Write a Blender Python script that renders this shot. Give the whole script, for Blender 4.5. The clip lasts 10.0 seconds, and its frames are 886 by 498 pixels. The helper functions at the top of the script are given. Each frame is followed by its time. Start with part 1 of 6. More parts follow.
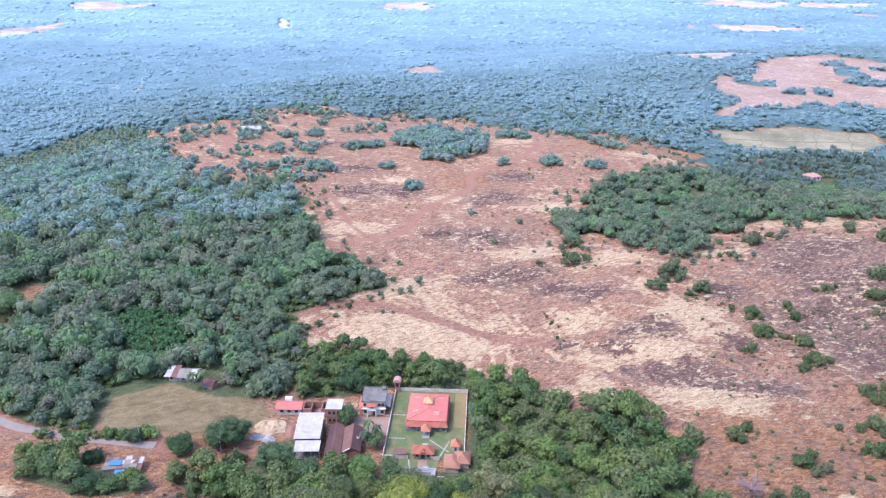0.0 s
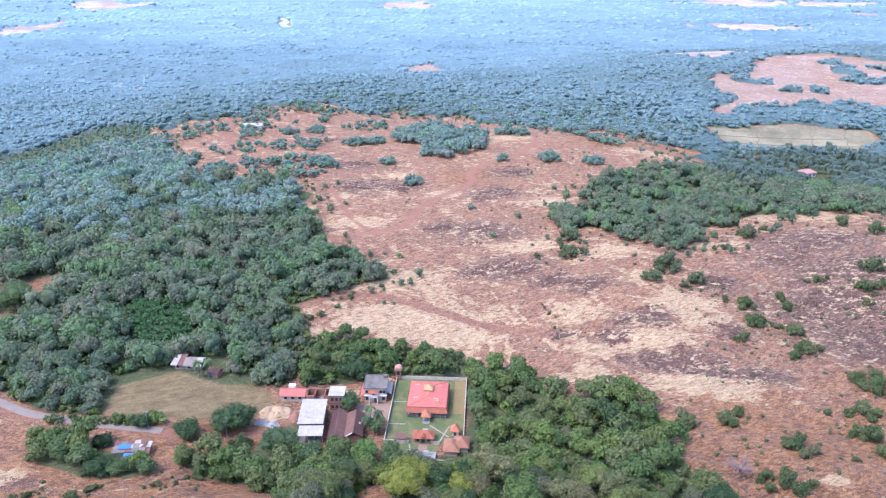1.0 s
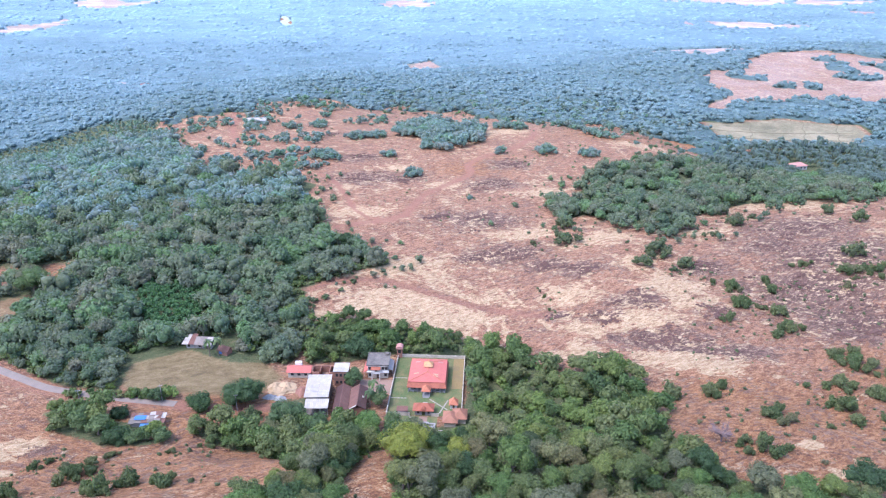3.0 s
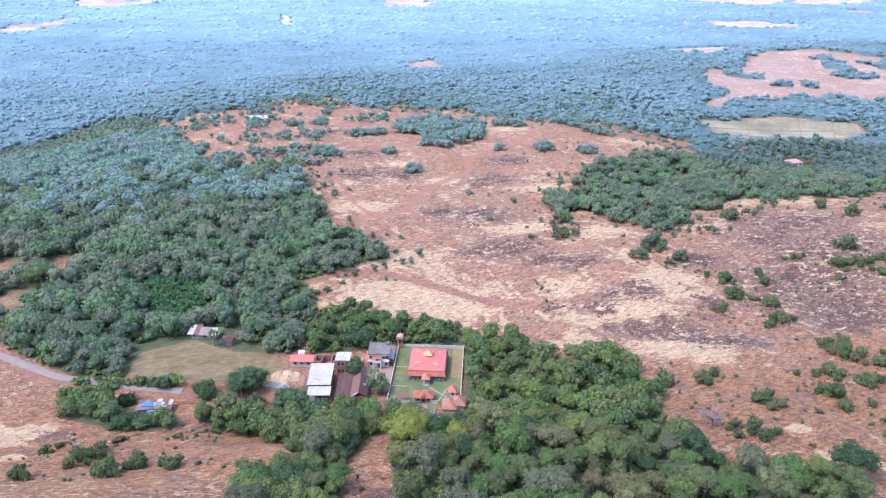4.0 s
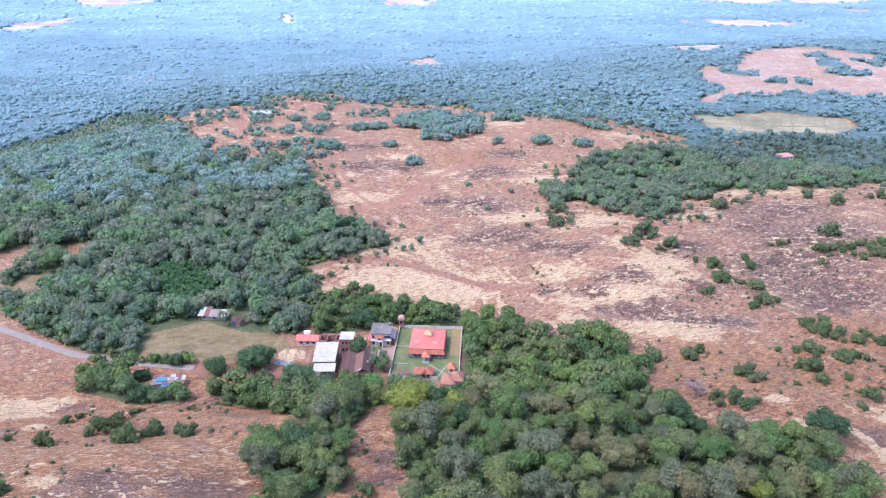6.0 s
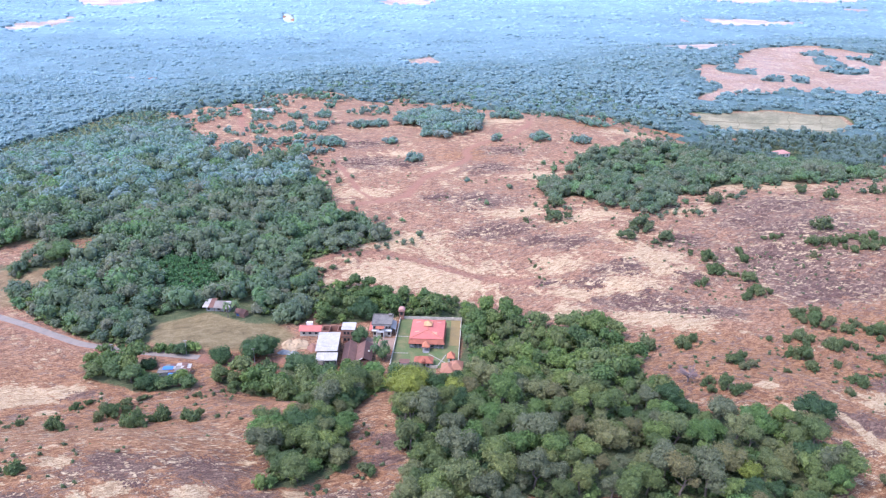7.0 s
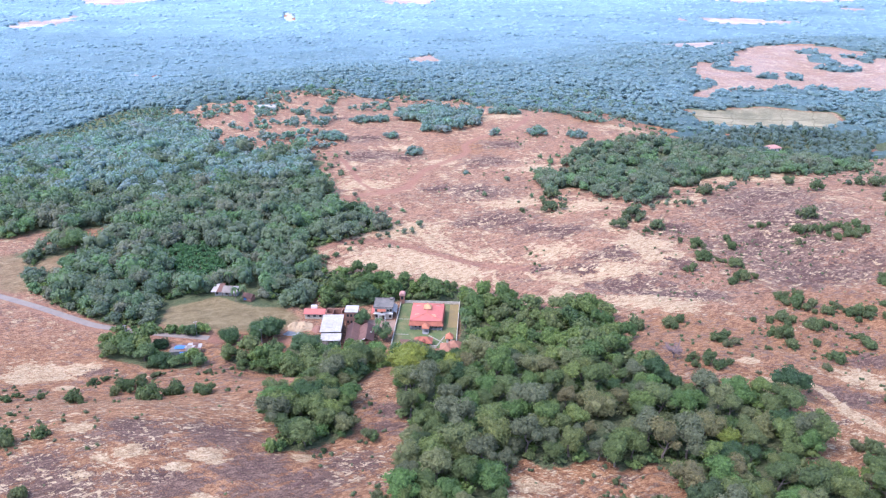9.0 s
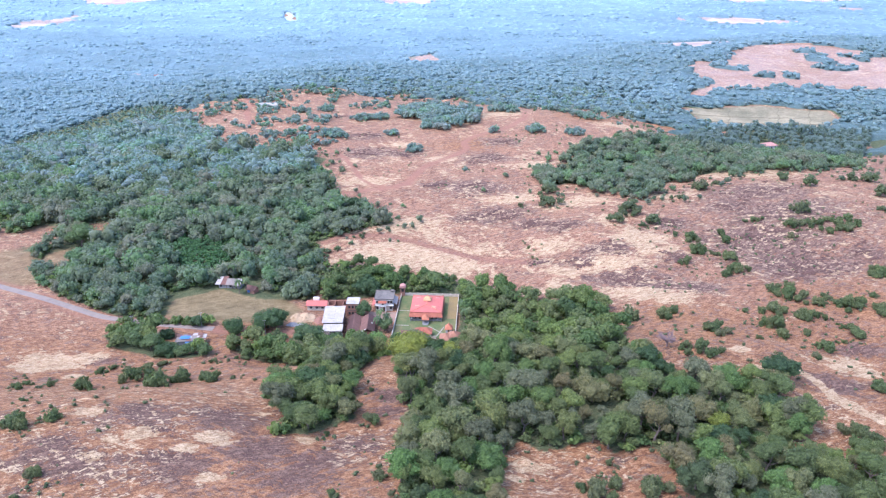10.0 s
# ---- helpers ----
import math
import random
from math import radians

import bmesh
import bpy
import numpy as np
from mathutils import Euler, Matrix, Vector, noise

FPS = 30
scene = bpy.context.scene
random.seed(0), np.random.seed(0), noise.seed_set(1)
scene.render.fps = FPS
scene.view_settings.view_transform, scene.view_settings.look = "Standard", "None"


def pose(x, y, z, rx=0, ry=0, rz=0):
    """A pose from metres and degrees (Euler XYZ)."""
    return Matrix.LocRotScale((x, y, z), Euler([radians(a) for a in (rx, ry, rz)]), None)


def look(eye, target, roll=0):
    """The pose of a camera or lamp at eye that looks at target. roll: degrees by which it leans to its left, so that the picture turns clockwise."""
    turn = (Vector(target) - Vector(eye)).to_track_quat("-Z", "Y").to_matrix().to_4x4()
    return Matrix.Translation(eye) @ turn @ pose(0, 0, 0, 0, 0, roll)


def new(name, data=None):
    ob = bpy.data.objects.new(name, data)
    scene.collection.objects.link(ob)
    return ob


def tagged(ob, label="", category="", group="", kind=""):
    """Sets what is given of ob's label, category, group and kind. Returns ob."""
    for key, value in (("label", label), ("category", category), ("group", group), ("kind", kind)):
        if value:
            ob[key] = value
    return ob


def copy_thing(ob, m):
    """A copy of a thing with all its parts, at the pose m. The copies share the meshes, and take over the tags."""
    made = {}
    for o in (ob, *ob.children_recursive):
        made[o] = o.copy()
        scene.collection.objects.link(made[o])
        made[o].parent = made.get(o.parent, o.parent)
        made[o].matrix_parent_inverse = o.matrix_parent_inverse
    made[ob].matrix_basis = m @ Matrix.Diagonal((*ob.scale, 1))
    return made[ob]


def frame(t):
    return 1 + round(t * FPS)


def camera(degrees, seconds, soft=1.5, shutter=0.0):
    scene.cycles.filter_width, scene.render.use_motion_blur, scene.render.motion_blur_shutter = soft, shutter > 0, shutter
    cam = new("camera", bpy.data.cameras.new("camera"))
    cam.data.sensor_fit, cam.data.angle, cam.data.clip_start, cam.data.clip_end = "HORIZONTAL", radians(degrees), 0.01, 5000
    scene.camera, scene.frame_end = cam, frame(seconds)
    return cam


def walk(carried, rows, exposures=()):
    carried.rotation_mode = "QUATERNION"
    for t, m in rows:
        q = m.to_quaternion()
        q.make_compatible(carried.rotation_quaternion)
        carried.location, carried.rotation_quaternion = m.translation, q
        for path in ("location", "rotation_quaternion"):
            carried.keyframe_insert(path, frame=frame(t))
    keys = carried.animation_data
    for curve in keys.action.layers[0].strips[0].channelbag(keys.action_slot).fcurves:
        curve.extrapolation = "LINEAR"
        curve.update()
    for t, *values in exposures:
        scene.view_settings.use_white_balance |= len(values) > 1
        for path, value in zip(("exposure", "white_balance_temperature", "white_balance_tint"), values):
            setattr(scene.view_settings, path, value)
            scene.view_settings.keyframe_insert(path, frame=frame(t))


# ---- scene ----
cam = camera(60.0, 10.0, soft=1.25)
# seconds, x, y, z, yaw, pitch, roll of a drone that draws back level over a laterite plateau
ROWS = [
    (0.0, -0.00, 0.00, 175.21, -0.010, -23.181, -0.003),
    (0.5, 0.01, -4.16, 175.11, -0.011, -23.202, -0.004),
    (1.0, 0.04, -8.22, 175.05, -0.013, -23.222, -0.005),
    (1.5, 0.09, -12.20, 175.01, -0.013, -23.242, -0.005),
    (2.0, 0.19, -16.22, 174.98, -0.013, -23.259, -0.004),
    (2.5, 0.27, -20.35, 174.93, -0.013, -23.273, -0.003),
    (4.0, 0.65, -32.82, 174.93, -0.009, -23.309, 0.000),
    (4.5, 0.80, -36.97, 174.91, -0.008, -23.319, 0.001),
    (5.0, 0.89, -41.16, 174.89, -0.007, -23.328, 0.001),
    (5.5, 0.95, -45.37, 174.87, -0.004, -23.335, 0.001),
    (7.0, 1.21, -58.01, 174.86, 0.005, -23.351, 0.001),
    (7.5, 1.37, -62.13, 174.94, 0.008, -23.355, 0.001),
    (8.0, 1.52, -66.27, 175.01, 0.011, -23.358, 0.002),
    (8.5, 1.66, -70.42, 175.03, 0.015, -23.361, 0.003),
    (9.0, 1.82, -74.61, 175.05, 0.018, -23.364, 0.004),
    (9.5, 1.95, -78.82, 175.11, 0.021, -23.366, 0.004),
    (10.0, 2.11, -83.08, 175.10, 0.024, -23.369, 0.005),
]
walk(cam, [(t, pose(x, y, z, 90 + pitch, roll, yaw)) for t, x, y, z, yaw, pitch, roll in ROWS], exposures=[(0.0, 1.80, 5270, 20), (10.0, 1.86, 5270, 20)])

# ---------- light: hazy midday, sun high over the viewer's left shoulder ----------
SUN_ELEV, SUN_AZ = radians(60), radians(-120)     # azimuth clockwise from +y
world = bpy.data.worlds.new("sky")
scene.world = world
world.use_nodes = True
wn, wl = world.node_tree.nodes, world.node_tree.links
sky = wn.new("ShaderNodeTexSky")
sky.sky_type = "NISHITA"
sky.sun_disc = False
sky.sun_elevation, sky.sun_rotation = SUN_ELEV, SUN_AZ
sky.dust_density, sky.air_density, sky.altitude = 3.0, 1.4, 100
wl.new(sky.outputs[0], wn["Background"].inputs[0])
wn["Background"].inputs[1].default_value = 0.15
sun_data = bpy.data.lights.new("sun", "SUN")
sun_data.energy, sun_data.angle, sun_data.color = 1.1, radians(18.0), (1.0, 0.93, 0.84)
sun = new("sun", sun_data)
sd = Vector((math.sin(SUN_AZ) * math.cos(SUN_ELEV), math.cos(SUN_AZ) * math.cos(SUN_ELEV), math.sin(SUN_ELEV)))
sun.matrix_world = look(sd * 500, (0, 0, 0))


# ---------- land ----------
# smoothly blended levels of the land: x, y, height
LEVELS_NEAR = [(0, -150, 32), (-250, 0, 31), (250, 0, 27), (-95, 95, 32), (0, 60, 33), (40, 115, 24), (-20, 145, 25), (85, 165, 23), (170, 215, 16), (-45, 187, 10), (-110, 215, 2), (-5, 235, -4), (-60, 225, -2), (-110, 275, 2), (60, 225, 12), (150, 255, 13), (125, 305, 18), (210, 315, 26), (-205, 345, 2), (-5, 285, 3), (-50, 350, 8), (10, 430, 11), (-180, 445, 3), (-300, 480, -6), (-100, 510, 11)]
LEVELS_FAR = [(80, 530, 15), (300, 610, -17), (-170, 690, 1), (450, 870, -9), (350, 950, 6), (100, 1010, -26), (-420, 1050, -45), (0, 1250, -45), (-400, 1850, -50), (540, 1060, 10), (-450, 250, -2), (-420, 620, -33), (400, 400, 13), (0, 800, -15), (190, 740, -9), (800, 1500, -51), (200, 2600, -47), (500, 1350, -53), (700, 950, 5)]


def land(x, y):
    """Height of the ground."""
    x, y = np.asarray(x, float), np.asarray(y, float)
    num, den = 0 * x, 0 * x
    for cx, cy, z in LEVELS_NEAR + LEVELS_FAR:
        w = ((x - cx) ** 2 + (y - cy) ** 2 + (20 + 0.12 * math.hypot(cx, cy)) ** 2) ** -2.5
        num, den = num + w * z, den + w
    d = np.hypot(np.maximum(np.maximum(-72 - x, x - 14), 0), np.maximum(np.maximum(200 - y, y - 264), 0))
    k = np.clip(1 - d / 22, 0, 1)
    k = k * k * (3 - 2 * k)
    return num / den * (1 - k)          # the hamlet stands on a levelled pad


def lattice(ix, iy, seed):
    n = (ix.astype(np.int64) * 374761393 + iy.astype(np.int64) * 668265263 + seed * 974634777) & 0x7FFFFFFF
    n = ((n ^ (n >> 13)) * 1274126177) & 0x7FFFFFFF
    return ((n ^ (n >> 16)) & 0xFFFF) / 65535.0


def vnoise(x, y, size, seed=0):
    """Smooth value noise, 0 to 1."""
    x, y = np.asarray(x, float) / size, np.asarray(y, float) / size
    ix, iy = np.floor(x), np.floor(y)
    fx, fy = x - ix, y - iy
    fx, fy = fx * fx * (3 - 2 * fx), fy * fy * (3 - 2 * fy)
    a, b = lattice(ix, iy, seed), lattice(ix + 1, iy, seed)
    c, d = lattice(ix, iy + 1, seed), lattice(ix + 1, iy + 1, seed)
    return (a + (b - a) * fx) * (1 - fy) + (c + (d - c) * fx) * fy


def inside(x, y, poly):
    x, y = np.asarray(x, float), np.asarray(y, float)
    hit = np.zeros(x.shape, bool)
    n = len(poly)
    for i in range(n):
        (x0, y0), (x1, y1) = poly[i], poly[(i + 1) % n]
        if y0 == y1:
            continue
        hit ^= ((y0 > y) != (y1 > y)) & (x < (x1 - x0) * (y - y0) / (y1 - y0) + x0)
    return hit


def line_near(x, y, pts):
    """Distance to a polyline."""
    best = np.full(np.shape(x), 1e9)
    for (x0, y0), (x1, y1) in zip(pts, pts[1:]):
        dx, dy = x1 - x0, y1 - y0
        k = np.clip(((x - x0) * dx + (y - y0) * dy) / (dx * dx + dy * dy), 0, 1)
        best = np.minimum(best, np.hypot(x - x0 - k * dx, y - y0 - k * dy))
    return best


def poly_near(x, y, poly):
    """Signed distance to an outline, positive inside."""
    d = line_near(x, y, list(poly) + [poly[0]])
    return np.where(inside(x, y, poly), d, -d)


def spots(x, y, rows, wide=1.5):
    m = np.zeros(np.shape(x))
    for cx, cy, r in rows:
        m = np.maximum(m, np.exp(-(((x - cx) / (wide * r)) ** 2 + ((y - cy) / r) ** 2)))
    return m


# outlines of woods and fields, in plan
HILLSIDE = [(-430, 560), (-360, 588), (-312, 618), (-262, 632), (-218, 594), (-178, 521), (-130, 488), (-106, 484), (-84, 472), (-91, 440), (-84, 421), (-64, 391), (-52, 372), (-26, 346), (-50, 334), (-67, 319), (-65, 294), (-60, 274), (-64, 258), (-77, 258), (-90, 256), (-111, 265), (-131, 255), (-128, 234), (-147, 233), (-162, 241), (-190, 258), (-205, 272)]
HEDGE = [(-62, 291), (-41, 293), (-20, 283), (4, 281), (14, 270), (13, 256), (1, 259), (-19, 265), (-41, 258), (-59, 258)]
GROVE = [(9, 269), (21, 271), (32, 261), (45, 231), (67, 240), (77, 222), (78, 203), (74, 181), (81, 170), (90, 157), (104, 152), (122, 151), (120, 136), (121, 122), (110, 112), (115, 108), (136, 105), (150, 92), (139, 75), (78, 79), (71, 91), (71, 104), (66, 112), (55, 108), (51, 114), (32, 108), (26, 113), (21, 105), (17, 71), (-7, 70), (-11, 96), (-9, 126), (-15, 152), (-20, 213), (-9, 213), (6, 215), (9, 234)]
CLUMP = [(-59, 141), (-50, 127), (-51, 113), (-38, 118), (-33, 122), (-26, 127), (-29, 154), (-30, 208), (-43, 203), (-47, 172), (-56, 153)]
ROADSIDE = [(-155, 222), (-136, 226), (-114, 221), (-108, 203), (-91, 204), (-87, 215), (-70, 218), (-61, 231), (-52, 234), (-41, 213), (-24, 217), (-21, 205), (-28, 160), (-42, 170), (-66, 197), (-80, 198), (-92, 205), (-104, 197), (-120, 197), (-141, 205)]
ROADHEDGE = [(-151, 233), (-138, 232), (-127, 232), (-118, 232), (-105, 232), (-104, 228), (-116, 227), (-136, 229), (-150, 229)]
MIDWOOD = [(58, 408), (68, 434), (94, 472), (138, 521), (181, 519), (209, 487), (276, 543), (287, 471), (309, 458), (284, 418), (237, 400), (210, 400), (182, 394), (154, 384), (135, 363), (119, 357), (95, 378), (83, 393), (66, 385)]
BANK_SCRUB = [(-68, 316), (-60, 330), (-48, 336), (-40, 328), (-50, 316), (-60, 306), (-62, 296), (-68, 288), (-72, 300)]
BACKWOOD = [(-44, 623), (-12, 701), (35, 601), (33, 563), (7, 532), (-27, 557)]
PALMS = [(193, 518), (263, 632), (303, 647), (347, 647), (373, 623), (398, 609), (312, 469), (276, 452), (285, 554), (196, 463)]
SPARSE = [(-278, 680), (-209, 731), (-166, 789), (-60, 777), (-48, 678), (-100, 591), (-74, 525), (-93, 494), (-134, 505), (-184, 542)]
BEHIND = [(-160, 762), (-112, 825), (-49, 787), (56, 776), (114, 705), (158, 686), (195, 650), (234, 605), (231, 583), (274, 661), (240, 699), (185, 786), (74, 866), (-54, 879), (-144, 873)]
OPEN = [(-900, -200), (-900, 500), (-441, 600), (-384, 640), (-347, 690), (-277, 700), (-207, 735), (-164, 780), (-59, 790), (56, 770), (114, 705), (158, 686), (195, 650), (234, 605), (230, 560), (420, 480), (900, 480), (900, -200)]
HILLTOP = [(318, 922), (362, 961), (448, 1064), (532, 1057), (574, 1009), (653, 979), (531, 778), (463, 795), (366, 800), (287, 777), (293, 851)]
PADDY = [(259, 721), (340, 736), (404, 710), (399, 671), (373, 647), (309, 660), (261, 667)]
MEADOW = [(-135, 261), (-115, 270), (-92, 262), (-78, 262), (-66, 247), (-72, 236), (-90, 232), (-121, 232), (-130, 238)]
LEFT_FIELD = [(-260, 302), (-237, 318), (-208, 318), (-192, 294), (-200, 272), (-222, 265), (-241, 269)]
GREEN_SLOPE = [(-440, 590), (-420, 690), (-375, 732), (-348, 752), (-304, 735), (-268, 690), (-262, 646), (-308, 632), (-360, 602)]
ROAD = [(-274, 294), (-223, 267), (-193, 253), (-158, 235), (-130, 229), (-103, 225), (-101, 223), (-87, 224), (-76, 225)]
DIRT_YARD = [(-95, 234), (-82, 224), (-68, 226)]
BANANAS = [(-156, 333), (-122, 327), (-109, 285), (-131, 283), (-144, 298)]
TRACK_A = [(-61, 398), (-48, 402), (-31, 407), (-23, 413), (-19, 428), (-12, 448), (1, 465), (12, 476), (19, 489), (20, 506), (28, 522), (45, 535), (62, 552), (75, 585), (77, 615)]
TRACK_B = [(-88, 492), (-72, 471), (-62, 447), (-53, 425), (-43, 410), (-31, 407)]
BANK_A = [(-69, 318), (-60, 323), (-50, 327), (-36, 330), (-23, 326), (-9, 319), (4, 311), (19, 302), (34, 296), (49, 287)]
BANK_B = [(72, 261), (79, 256), (88, 251), (100, 246), (115, 242), (132, 243)]
FAINT_TRACKS = [[(2, 304), (11, 279)], [(8, 305), (16, 282)], [(16, 303), (25, 270)], [(29, 298), (28, 272)], [(33, 317), (48, 274)], [(24, 335), (38, 286)], [(-37, 347), (-7, 340), (18, 319)], [(21, 281), (27, 260)]]
TRACK_C = [(-170, 595), (-189, 661), (-203, 727), (-195, 739)]
PALE_A = [(-20, 307, 16.3), (-39, 306, 8.1), (-59, 296, 6.6), (5, 291, 7.8), (64, 448, 8.2), (47, 380, 8.0), (88, 365, 9.2), (99, 331, 5.7), (-50, 421, 8.7), (-64, 465, 4.1), (1, 465, 6.8), (-24, 343, 11.8), (18, 309, 8.2), (58, 304, 8.0), (68, 269, 7.3), (90, 274, 8.6), (113, 284, 7.6), (108, 305, 6.7), (142, 360, 6.1), (-34, 506, 6.1), (55, 601, 14.0), (158, 562, 13.2), (97, 240, 10.5), (107, 232, 7.1), (59, 248, 6.5), (204, 407, 19.2), (110, 297, 7.4)]
PALE_B = [(-160, 194, 7.7), (-168, 188, 5.1), (-150, 198, 5.1), (-146, 179, 2.9), (-111, 122, 2.7), (-101, 97, 2.0), (-70, 109, 3.2), (-73, 103, 2.3), (-65, 106, 2.1), (-90, 109, 3.1), (-97, 105, 1.9), (-73, 204, 4.4), (-59, 129, 1.5), (117, 174, 3.0), (121, 161, 2.4), (158, 172, 6.0), (161, 164, 3.5), (27, 101, 3.3), (23, 93, 1.6), (-41, 113, 2.1), (-12, 104, 2.6), (-64, 89, 2.5)]
SAND_STREAK = [(130, 166), (137, 155), (140, 143), (144, 136), (149, 126)]
DARK_SPOTS = [(-55, 482, 13.6), (-28, 480, 9.7), (33, 466, 11.3), (22, 402, 15.0), (-1, 409, 6.8), (36, 357, 12.1), (17, 355, 6.1), (54, 339, 7.3), (73, 328, 8.5), (89, 289, 9.0), (74, 278, 6.2), (131, 319, 8.3), (53, 285, 3.8), (47, 504, 10.0), (-60, 531, 10.5), (-97, 615, 9.6), (93, 256, 9.3), (123, 276, 6.2), (88, 258, 7.8), (102, 247, 7.5), (119, 242, 7.4), (175, 294, 23.2), (194, 323, 22.4), (191, 357, 18.6), (177, 269, 13.7), (170, 341, 11.0)]
DARK_NEAR = [(-114, 100, 4.5), (-105, 93, 6.5), (-85, 111, 1.7), (-114, 105, 4.6), (-68, 122, 6.8), (-93, 119, 8.1), (-77, 95, 6.3), (-54, 104, 6.3), (-35, 99, 6.2), (-23, 109, 4.9), (-14, 140, 4.5), (-16, 129, 3.5), (-40, 90, 6.0), (-141, 195, 3.1), (126, 138, 4.0), (145, 153, 6.2), (169, 183, 6.1), (174, 260, 11.1), (194, 264, 11.1), (168, 298, 7.7), (215, 272, 7.7)]
RED_SPOTS = [(128, 196, 28.0), (168, 186, 28.0), (185, 225, 24.0), (107, 212, 18.9), (88, 190, 11.3), (-206, 347, 11.4), (22, 500, 15.4), (142, 594, 27.0), (222, 640, 24.4), (-106, 210, 18.7), (-55, 215, 15.1), (-21, 210, 11.2), (45, 109, 13.0), (104, 183, 15.7), (175, 197, 10.6), (14, 83, 4.6)]
GLADES = [(-205, 344, 13.4), (-225, 287, 13.5), (-204, 302, 7.8), (-224, 269, 11.5), (-237, 335, 16.4), (-207, 303, 10.7), (-233, 303, 9.2)]
CLEARINGS = [(-887, 1686, 49, 170), (-938, 2208, 138, 128), (-100, 2243, 95, 120), (-32, 1195, 40, 70), (355, 1112, 66, 62), (713, 1783, 104, 62), (812, 2241, 182, 105), (1072, 2188, 129, 87), (556, 1782, 19, 45), (1061, 1980, 52, 39)]
SHRUBS_A = [(18, 439, 2.1, 1.9), (43, 531, 6.1, 5.5), (77, 529, 9.1, 8.2), (109, 525, 9.0, 8.1), (-20, 486, 7.5, 6.8), (-40, 533, 7.1, 6.4), (-90, 534, 12.3, 11.1), (68, 363, 7.3, 6.6), (68, 383, 6.1, 5.5), (110, 336, 8.2, 7.4), (101, 324, 5.3, 4.8), (120, 320, 4.2, 3.8), (114, 317, 2.1, 1.9), (128, 303, 2.0, 1.8), (135, 296, 5.5, 5.0), (133, 281, 5.9, 5.3), (124, 268, 3.4, 3.1), (153, 303, 3.1, 2.8), (153, 296, 4.3, 3.9), (142, 279, 2.6, 2.3), (148, 274, 4.1, 3.7), (147, 262, 6.2, 5.6), (140, 256, 3.3, 3.0), (162, 389, 3.9, 3.5)]
SHRUBS_B = [(49, 305, 1.5, 1.4), (50, 292, 1.2, 1.1), (97, 211, 5.2, 4.7), (103, 216, 2.9, 2.6), (50, 364, 1.8, 1.6), (104, 411, 4.9, 4.4), (-71, 593, 11.2, 10.1), (-56, 596, 11.3, 10.2), (50, 618, 9.3, 8.4), (63, 611, 9.2, 8.3), (108, 664, 10.0, 9.0), (116, 623, 9.4, 8.5), (124, 593, 9.0, 8.1), (133, 583, 8.8, 7.9), (-111, 657, 9.9, 8.9), (-136, 652, 9.6, 8.0), (-160, 163, 3.0, 1.9), (-159, 169, 3.5, 0.8), (-149, 168, 2.0, 1.2), (-141, 136, 2.2, 0.6), (-131, 114, 5.7, 4.5), (-121, 117, 4.1, 2.1), (-112, 89, 3.9, 2.2)]
SHRUBS_C = [(-113, 80, 2.7, 1.1), (-135, 163, 5.8, 2.5), (-137, 183, 3.6, 1.4), (-133, 186, 1.8, 1.5), (-120, 178, 8.1, 7.0), (-114, 190, 3.8, 1.8), (-120, 200, 2.3, 2.2), (-106, 163, 5.3, 4.1), (-99, 170, 4.7, 3.3), (-88, 168, 6.9, 4.0), (-79, 169, 2.1, 0.9), (-93, 192, 2.5, 1.3), (-83, 198, 3.8, 1.3), (-85, 211, 2.3, 0.6), (-73, 217, 6.0, 4.1), (-34, 171, 2.7, 2.8), (-23, 143, 1.4, 1.4), (-22, 124, 4.2, 2.2), (-16, 89, 2.5, 1.7), (-35, 117, 0.9, 1.2), (-28, 81, 1.9, 1.9), (-7, 85, 4.2, 5.4), (-12, 81, 1.4, 0.7), (46, 90, 7.9, 5.1)]
SHRUBS_D = [(62, 91, 6.1, 5.3), (52, 103, 1.1, 1.4), (135, 117, 8.0, 7.6), (113, 192, 5.9, 7.7), (101, 172, 8.8, 5.7), (83, 211, 4.6, 3.1), (137, 203, 2.6, 1.5), (135, 217, 2.1, 1.5), (129, 186, 2.5, 0.9), (161, 234, 8.3, 10.8), (147, 217, 6.0, 6.3), (142, 201, 6.5, 5.1), (170, 223, 6.5, 2.2), (159, 209, 6.2, 4.4), (166, 208, 3.5, 1.3), (153, 195, 2.6, 1.5), (141, 192, 3.8, 3.2), (183, 221, 6.6, 8.5), (177, 229, 2.9, 3.8), (173, 195, 4.8, 6.3), (171, 202, 2.2, 2.8), (155, 183, 3.6, 4.2), (147, 175, 4.9, 1.8), (165, 189, 4.7, 1.0)]
SHRUBS_E = [(194, 214, 4.3, 5.6), (198, 230, 3.0, 1.9), (160, 151, 3.8, 4.9), (212, 252, 6.9, 6.5), (213, 299, 15.3, 9.3), (192, 304, 11.8, 3.0), (174, 315, 8.5, 2.0), (202, 320, 5.9, 3.4), (223, 309, 3.1, 3.4), (192, 298, 4.0, 0.9), (186, 292, 3.3, 1.7), (216, 380, 3.9, 3.5), (227, 364, 4.6, 3.3), (254, 379, 6.1, 0.9), (268, 378, 12.2, 3.9), (261, 346, 4.6, 4.6), (249, 321, 2.6, 3.3), (163, 372, 7.5, 4.1), (145, 357, 7.2, 1.4), (174, 379, 1.9, 2.5)]
